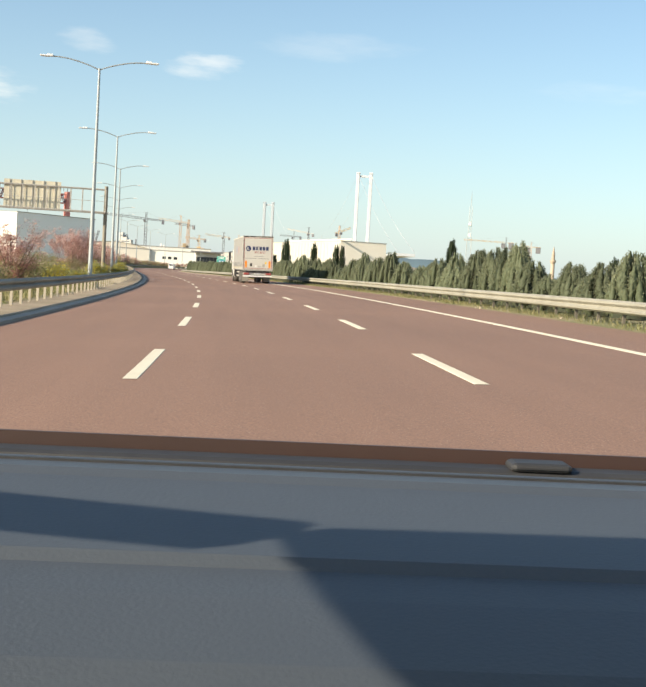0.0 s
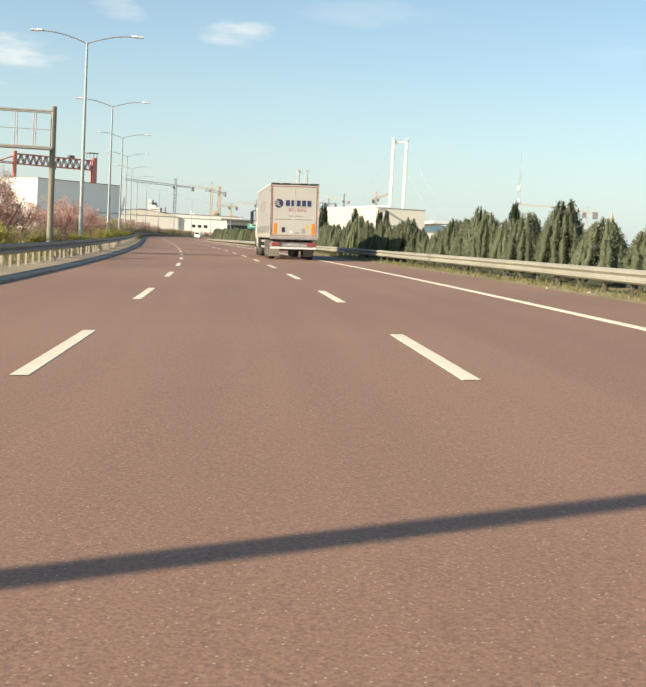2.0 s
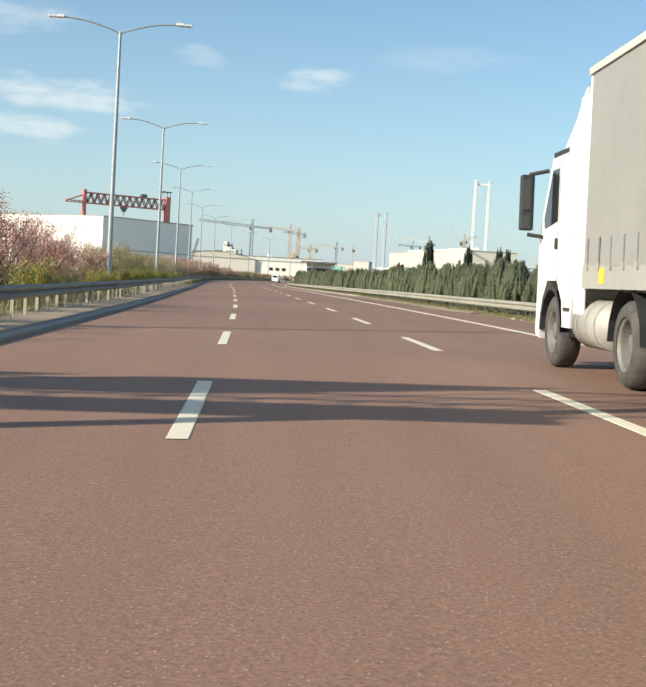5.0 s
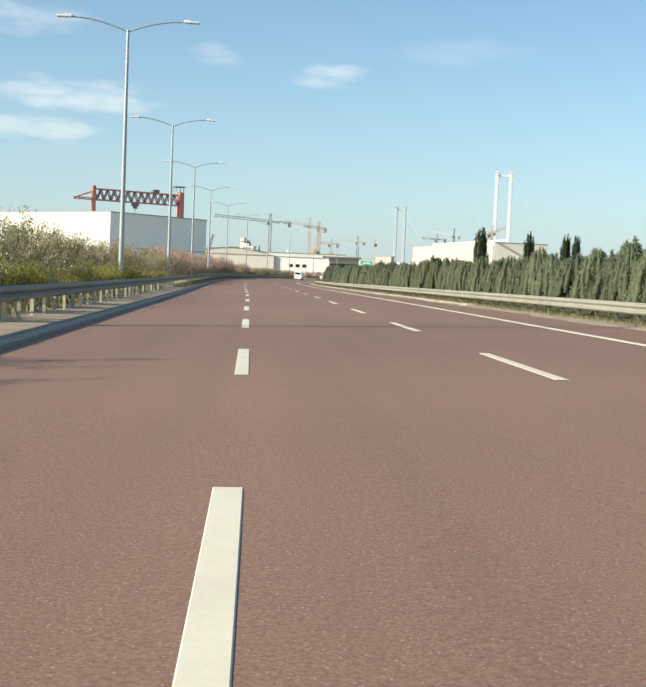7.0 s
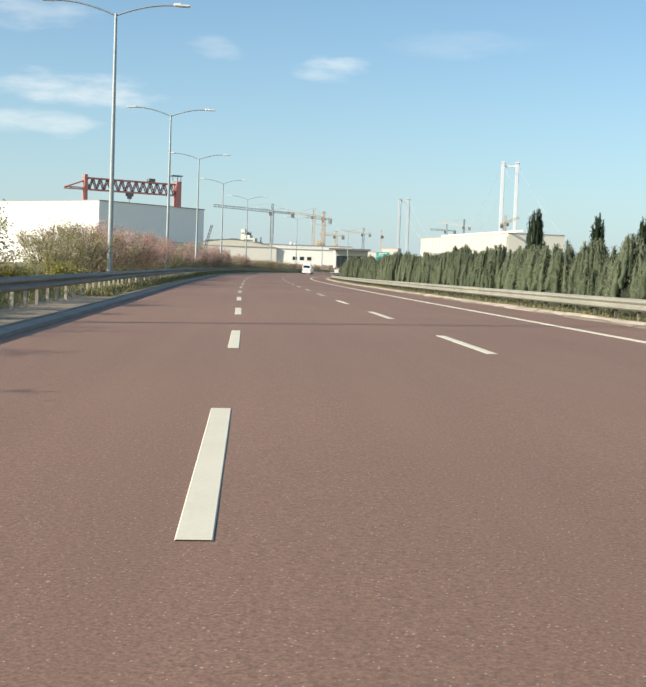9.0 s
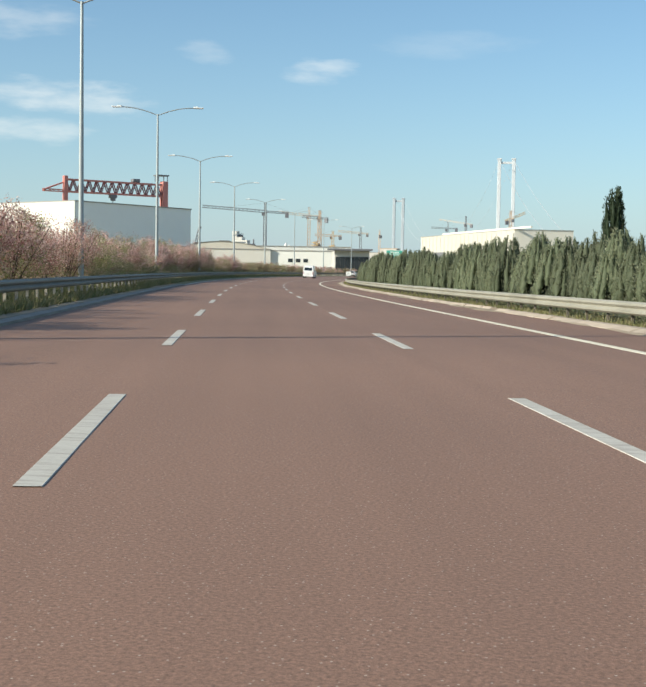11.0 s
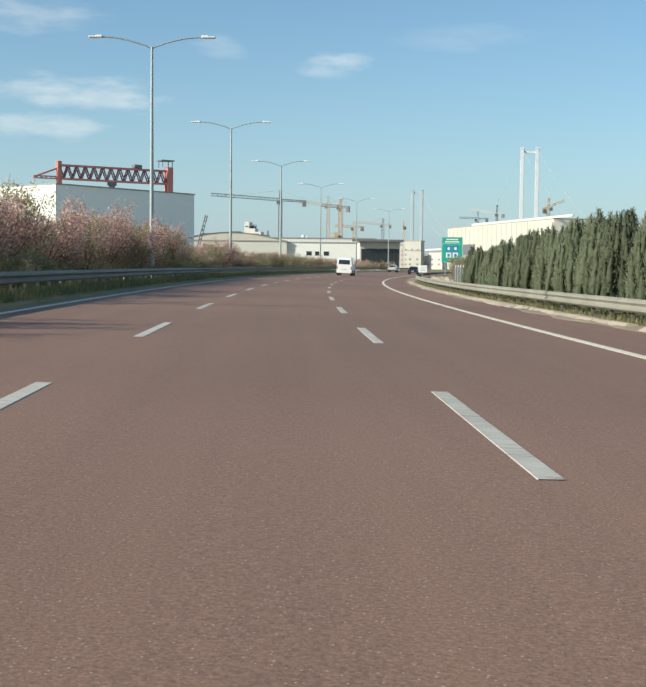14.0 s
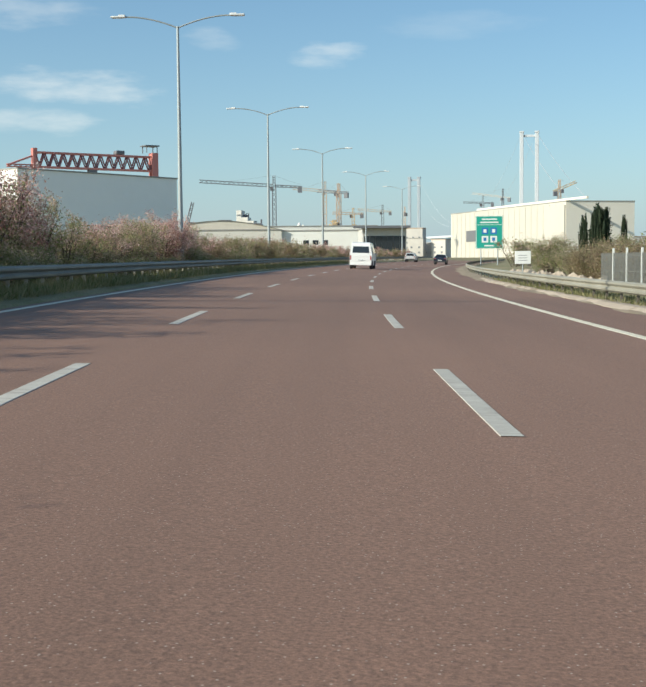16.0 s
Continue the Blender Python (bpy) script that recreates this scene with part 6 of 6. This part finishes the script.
DARK_PAINT = material("dark_paint", (0.025, 0.03, 0.045), (0.02, 0.022, 0.03), 0.25, 0.2, grain=(1, 8), mix=0.4, coat=0.4)
CAR_LINE = [(0.0, 0.35), (-0.04, 0.72), (0.03, 0.98), (0.42, 1.44), (0.8, 1.52), (2.1, 1.50), (2.9, 1.05), (4.0, 0.88), (4.25, 0.62), (4.22, 0.3)]
vehicle("car", on_road(556, -1.7, 0.006, 0.0, True), "pale silver hatchback with a dark rear window", "car", SILVER, CAR_LINE, 0.89, 0.62, 0.95,
        (0.06, 1.02, 1.40, 0.66, 0.55), (0.8, 3.35), 0.31, (0.85, [(0.75, 1.0), (0.95, 1.40), (1.55, 1.42), (1.55, 1.0)], [(1.62, 1.0), (1.62, 1.42), (2.05, 1.40), (2.65, 1.02)]), 0.86, 0.26, 0.16, 0.66)
SEDAN_LINE = [(0.0, 0.35), (-0.05, 0.70), (0.02, 0.95), (0.75, 1.02), (1.35, 1.40), (2.4, 1.42), (3.2, 1.02), (4.3, 0.86), (4.55, 0.6), (4.5, 0.3)]
vehicle("car", on_road(528, 5.6, 0.006, 0.0, True), "dark blue saloon car with a sloping rear window", "car", DARK_PAINT, SEDAN_LINE, 0.89, 0.60, 0.98,
        (0.76, 1.05, 1.36, 0.62, 0.52), (0.9, 3.55), 0.31, (1.55, [(1.0, 1.03), (1.4, 1.35), (1.85, 1.37), (1.85, 1.03)], [(1.92, 1.03), (1.92, 1.37), (2.35, 1.36), (3.0, 1.05)]), 0.82, 0.3, 0.14, 0.6)


# ---- signs, gantry and fence ----
SIGN_GREEN = material("sign_green", (0.02, 0.33, 0.25), (0.02, 0.29, 0.22), 0.45, grain=(0.8, 10), mix=0.5)
SIGN_WHITE = material("sign_white", (0.74, 0.74, 0.70), (0.66, 0.66, 0.62), 0.5, grain=(1, 10), mix=0.4)
SIGN_BLUE = material("sign_blue", (0.03, 0.17, 0.42), None, 0.5, grain=(1, 10), mix=0.3)
BOARD_BACK = material("board_back", (0.62, 0.57, 0.44), (0.50, 0.46, 0.36), 0.6, 0.1, grain=(0.4, 6), mix=0.6)
sign = thing("motorway_sign", Matrix.Translation((-72.1, 522.0, -0.3)) @ Matrix.Rotation(radians(3), 4, "Z"), "large green motorway services sign on two posts", "sign")
plate_part("panel", sign, SIGN_GREEN, 0, 0, 4.75, 3.9, 0.06, 4.7, bevel=0.02)
for x, z, sx, sz in ((0, 7.04, 3.7, 0.06), (0, 2.46, 3.7, 0.06), (-1.86, 4.75, 0.06, 4.6), (1.86, 4.75, 0.06, 4.6), (0, 5.82, 3.7, 0.06)):
    plate_part("border", sign, SIGN_WHITE, x, -0.034, z, sx, 0.008, sz)
for x, z, w in ((0, 6.62, 2.2), (0, 6.18, 2.6), (0, 2.82, 1.4)):
    plate_part("printed_bar", sign, SIGN_WHITE, x, -0.036, z, w, 0.008, 0.2)
for x, z, mat in ((-0.62, 4.95, SIGN_BLUE), (0.62, 4.95, SIGN_BLUE), (-0.62, 3.75, SIGN_WHITE), (0.62, 3.75, SIGN_WHITE)):
    pic = plate_part("symbol_field", sign, mat, x, -0.036, z, 0.95, 0.008, 0.95)
    plate_part("symbol", pic, SIGN_WHITE if mat is SIGN_BLUE else SIGN_BLUE, x, -0.044, z, 0.42, 0.006, 0.5)
for x in (-1.2, 1.2):
    bm = bmesh.new()
    tube(bm, (x, 0.14, 0), (x, 0.14, 6.9), 0.08)
    part("post", bm, LAMP_STEEL, sign)
for z in (3.2, 6.2):
    plate_part("back_rail", sign, LAMP_STEEL, 0, 0.06, z, 3.6, 0.05, 0.08)
small = thing("white_sign", Matrix.Translation((-66.95, 403.0, -0.3)) @ Matrix.Rotation(radians(2), 4, "Z"), "small white square sign on a thin post", "sign")
plate_part("panel", small, SIGN_WHITE, 0, 0, 1.32, 0.74, 0.02, 0.60, bevel=0.008)
for z in (1.42, 1.30, 1.18):
    plate_part("printed_bar", small, PRINT_GREY, 0, -0.012, z, 0.4, 0.004, 0.025)
bm = bmesh.new()
tube(bm, (0, 0.03, -0.1), (0, 0.03, 1.5), 0.03)
part("post", bm, LAMP_STEEL, small)

gantry = thing("sign_gantry", on_road(106.5, -7.25, 0.1), "grey steel sign gantry over the other carriageway, seen from behind", "sign gantry")
bm = bmesh.new()
tube(bm, (0, 0, 0), (0, 0, 7.8), 0.17, 0.16, 14)
box(bm, 0, 0, 0.06, 0.7, 0.7, 0.12, bevel=0.02)
part("column", bm, GALVANISED, gantry)
bm = bmesh.new()
tube(bm, (-17, 0, 0), (-17, 0, 7.8), 0.17, 0.16, 14)
part("column", bm, GALVANISED, gantry)
bm = bmesh.new()
for z in (5.55, 7.5):
    for y in (-0.5, 0.5):
        tube(bm, (0, y, z), (-17, y, z), 0.05, None, 6)
for i in range(18):
    x = -17 * i / 17
    for y in (-0.5, 0.5):
        tube(bm, (x, y, 5.55), (x, y, 7.5), 0.028, None, 5)
    tube(bm, (x, -0.5, 5.55), (x, 0.5, 5.55), 0.028, None, 5)
part("truss", bm, DUSTY_METAL, gantry)
bm = bmesh.new()
box(bm, -8.5, -0.4, 5.45, 17, 1.1, 0.05)
tube(bm, (0, -0.95, 6.45), (-17, -0.95, 6.45), 0.02, None, 5)
part("walkway", bm, DUSTY_METAL, gantry)
for x0, x1, mat in ((-3.9, -8.7, BOARD_BACK), (-9.6, -14.4, BOARD_BACK)):
    b = plate_part("sign_board", gantry, mat, (x0 + x1) / 2, 0.62, 6.8, x0 - x1, 0.05, 2.3, "pale sign board seen from behind")
    for i in range(5):
        plate_part("stiffener", b, DUSTY_METAL, x0 + (x1 - x0) * (i + 0.5) / 5, 0.56, 6.8, 0.06, 0.06, 2.3)

# palisade fence past the end of the hedge
FENCE = material("fence_mesh", (0.24, 0.24, 0.22), (0.18, 0.18, 0.165), 0.6, 0.3, grain=(1, 8), mix=0.6)
fence = thing("fence", on_road(382, 12.9, 0), "grey wire panel fence on pale posts past the hedge", "fence")
inv = fence.matrix_world.inverted()
bm = bmesh.new()
box(bm, 0, 0, 0.78, 0.07, 0.07, 1.7)
f_post = mesh_of("post", bm, SIGN_WHITE)
bm = bmesh.new()
box(bm, 0, 0, 0.78, 0.016, 0.03, 1.35)
f_bar = mesh_of("bar", bm, FENCE)
bm = bmesh.new()
box(bm, 0, 1.2, 0, 0.012, 2.4, 0.03)
f_rail = mesh_of("rail", bm, FENCE)
for i in range(8):
    s = 382 + 2.4 * i
    p = part("post", f_post, None, fence)
    p.matrix_basis = inv @ on_road(s, 12.9, 0)
    for z in (0.2, 0.78, 1.36):
        q = part("rail", f_rail, None, fence)
        q.matrix_basis = inv @ on_road(s, 12.9, z)
    for k in range(17):
        q = part("bar", f_bar, None, fence)
        q.matrix_basis = inv @ on_road(s + (k + 0.5) * 2.4 / 17, 12.885, 0)

# other carriageway
other_road = new("road", strip("other_road", -58, ROAD_END, [(-24.5, -0.6), (-24.5, -0.05), (-12.2, -0.05), (-12.2, -0.6)], ASPHALT))
tagged(other_road, "other carriageway beyond the median", "road", kind="structure")
guard_rail("guard_rail", -11.6, -1, 0.40, 0.72, -20, 260, 4.0, GALVANISED, "grey crash barrier of the other carriageway")

# pale stones and litter on the verge
rnd = random.Random(33)
bm = bmesh.new()
bmesh.ops.create_icosphere(bm, subdivisions=1, radius=0.5)
for v in bm.verts:
    v.co *= rnd.uniform(0.75, 1.2)
stone_mesh = mesh_of("stone", bm, KERB_STONE)
for i in range(70):
    s, k = rnd.uniform(20, 420), rnd.uniform(0.05, 0.16)
    st = new("stone", stone_mesh)
    st.matrix_world = on_road(s, rnd.uniform(9.95, 10.5), 0.0, rnd.uniform(0, 360)) @ Matrix.Diagonal((k * 1.5, k, k * 0.7, 1))
    tagged(st, "pale loose stone on the grass verge", "stone", "loose stones on the verge")
for i in range(90):
    s, k = rnd.uniform(400, 430), rnd.uniform(0.25, 0.75)
    st = new("rubble_stone", stone_mesh)
    st.matrix_world = on_road(s, 12.7 + rnd.uniform(-0.5, 0.4), k * 0.3, rnd.uniform(0, 360)) @ Matrix.Diagonal((k * 1.4, k, k * 0.9, 1))
    tagged(st, "pale lump of rubble lying along the shrubs", "stone", "rubble along the shrubs")


# ---- sandy edge of the verge, and its stone kerb stone by stone ----
rng = np.random.default_rng(41)
line = np.arange(150.0, 600.0, 0.8)
edge = 9.55 + 0.14 * np.sin(line * 0.31) + 0.10 * np.sin(line * 1.13 + 1) + rng.uniform(-0.07, 0.07, len(line))
far = 10.75 + 0.2 * np.sin(line * 0.23)
verts, faces = [], []
for q, e, o in zip(line, edge, far):
    verts += [road_at(q, e, 0.002), road_at(q, e + 0.12, 0.02 + 0.012 * math.sin(q * 2.1)), road_at(q, 10.2, 0.045), road_at(q, o, 0.03)]
for i in range(len(line) - 1):
    faces += [(4 * i + j, 4 * i + j + 1, 4 * i + j + 5, 4 * i + j + 4) for j in range(3)]
tagged(new("ground", quads("soil", verts, faces, SANDY)), "pale sandy soil washed along the road edge", "ground", kind="structure")

verge_kerb = tagged(new("kerb"), "pale stone kerb along the verge", "kerb", kind="structure")
rnd = random.Random(8)
for i in range(150):
    s = 196 + 1.52 * i
    if rnd.random() < 0.06:
        continue
    h = 0.045 + rnd.uniform(0, 0.03)
    w = 0.05 * math.sin(s * 0.21) + 0.04 * math.sin(s * 0.57 + 1) + rnd.uniform(-0.02, 0.02)
    part("kerb_stone", strip("kerb_stone", s, s + 1.505, [(9.70 + 1.6 * w, -0.05), (9.73 + 1.6 * w, 0.015), (9.90 + w, h + 0.03), (10.2, h + 0.02), (10.26, -0.05)], KERB_STONE, step=1.5, closed=True), None, verge_kerb)


# ---- the car that the drive starts in ----
DASH_PLASTIC = material("dash_plastic", (0.066, 0.078, 0.092), (0.052, 0.062, 0.075), 0.55, grain=(2.0, 260.0), mix=0.6, bump=0.0006)
# black frit coloured brown to stand in for the reflection on it
FRIT = material("frit_reflection", (0.055, 0.030, 0.024), (0.04, 0.022, 0.018), 0.5, grain=(3, 40), mix=0.5)
PEARL = material("pearl_paint", (0.66, 0.66, 0.62), (0.60, 0.60, 0.56), 0.3, 0.1, grain=(1, 8), mix=0.4, coat=0.4)
start = thing("car", on_road(0.10, 1.22, 0.0, -0.6, True), "pale car with a slate grey dashboard, open at the windscreen", "car")


def lengthwise(profile, half, waist=None):
    """A closed block with a side outline of (y, z), rounded in at both ends across."""
    bm = bmesh.new()
    rows = []
    for x, k in ((-half, 0.94), (-half * 0.93, 1.0), (-half * 0.4, 1.004), (half * 0.4, 1.004), (half * 0.93, 1.0), (half, 0.94)):
        mid = sum(z for _, z in profile) / len(profile)
        rows.append([bm.verts.new((x, y, mid + (z - mid) * k)) for y, z in profile])
    n = len(profile)
    for u, v in zip(rows, rows[1:]):
        for i in range(n):
            bm.faces.new((u[i], u[(i + 1) % n], v[(i + 1) % n], v[i]))
    bm.faces.new(rows[0][::-1])
    bm.faces.new(rows[-1])
    bmesh.ops.recalc_face_normals(bm, faces=bm.faces)
    return bm


part("body", lengthwise([(-2.35, 0.32), (-2.42, 0.62), (-2.34, 0.86), (0.2, 0.86), (1.12, 0.88), (1.2, 0.885), (1.75, 0.85), (2.1, 0.78), (2.22, 0.6), (2.2, 0.3), (1.0, 0.22), (-1.6, 0.22)], 0.89), PEARL, start)
dash = part("dashboard", lengthwise([(0.36, 0.80), (0.37, 0.86), (0.40, 0.905), (0.46, 0.942), (0.54, 0.965), (0.64, 0.977), (0.70, 0.981), (0.712, 0.988), (0.725, 0.982), (0.86, 0.991), (0.95, 0.999), (0.965, 1.004), (1.05, 1.000), (1.07, 0.97), (1.08, 0.87)], 0.80), DASH_PLASTIC, start, "slate grey moulded dashboard top")
plate_part("seam", dash, BLACK_PLASTIC, 0.0, 1.012, 1.0025, 1.5, 0.006, 0.004)
plate_part("windscreen_seal", start, BLACK_PLASTIC, 0, 1.105, 0.975, 1.56, 0.05, 0.05, bevel=0.01)
plate_part("frit_reflection", start, FRIT, 0, 1.14, 0.999, 1.56, 0.006, 0.026, "dark brown band along the foot of the windscreen")
plate_part("wiper_cover", start, BLACK_PLASTIC, 0.318, 1.10, 1.003, 0.066, 0.04, 0.010, bevel=0.006)
# roof is out of view, widened so its shade covers more of the dashboard
part("roof", lengthwise([(-1.75, 1.36), (-1.5, 1.44), (-0.4, 1.475), (0.35, 1.43), (0.35, 1.40), (-0.4, 1.44), (-1.5, 1.40)], 0.74), PEARL, start)
lean_in = Matrix.Translation((0, 0, -0.041)) @ Matrix.Translation((0, 0, 1)) @ Matrix.Rotation(radians(1.5), 4, "Y") @ Matrix.Translation((0, 0, -1))
for ob in start.children:
    if ob.name.split(".")[0] in ("dashboard", "windscreen_seal", "wiper_cover", "frit_reflection"):
        ob.matrix_basis = lean_in
for sgn in (-1, 1):
    bm = bmesh.new()
    tube(bm, (sgn * 0.79, 0.33, 1.42), (sgn * 0.93, 1.12, 0.88), 0.035, 0.04, 8)
    part("front_pillar", bm, PEARL, start)
    bm = bmesh.new()
    tube(bm, (sgn * 0.60, -0.55, 1.44), (sgn * 0.80, -0.6, 0.85), 0.045, 0.05, 8)
    part("middle_pillar", bm, PEARL, start)
    bm = bmesh.new()
    tube(bm, (sgn * 0.58, -1.70, 1.37), (sgn * 0.76, -2.1, 0.85), 0.07, 0.09, 8)
    part("rear_pillar", bm, PEARL, start)
    for y in (-1.5, 1.35):
        wheel(start, sgn * 0.80, y, 0.32, 0.21, sgn)
    plate_part("headlamp", start, LAMP_GLASS, sgn * 0.66, 2.17, 0.66, 0.34, 0.08, 0.14, bevel=0.03)
    plate_part("door_mirror", start, PEARL, sgn * 0.99, 0.85, 0.98, 0.2, 0.12, 0.15, bevel=0.03)


# ---- lane lines, dash by dash ----
for line in (0.0, LANE):
    for i in range(-5, 51):
        s = PHASE + PITCH * i + (0.04 if line else 0.0)
        if s > -57:
            flat_mark("dash", s, s + DASH, line, 0.165, road, paint=MARKING_WORN if s > 232 else MARKING)
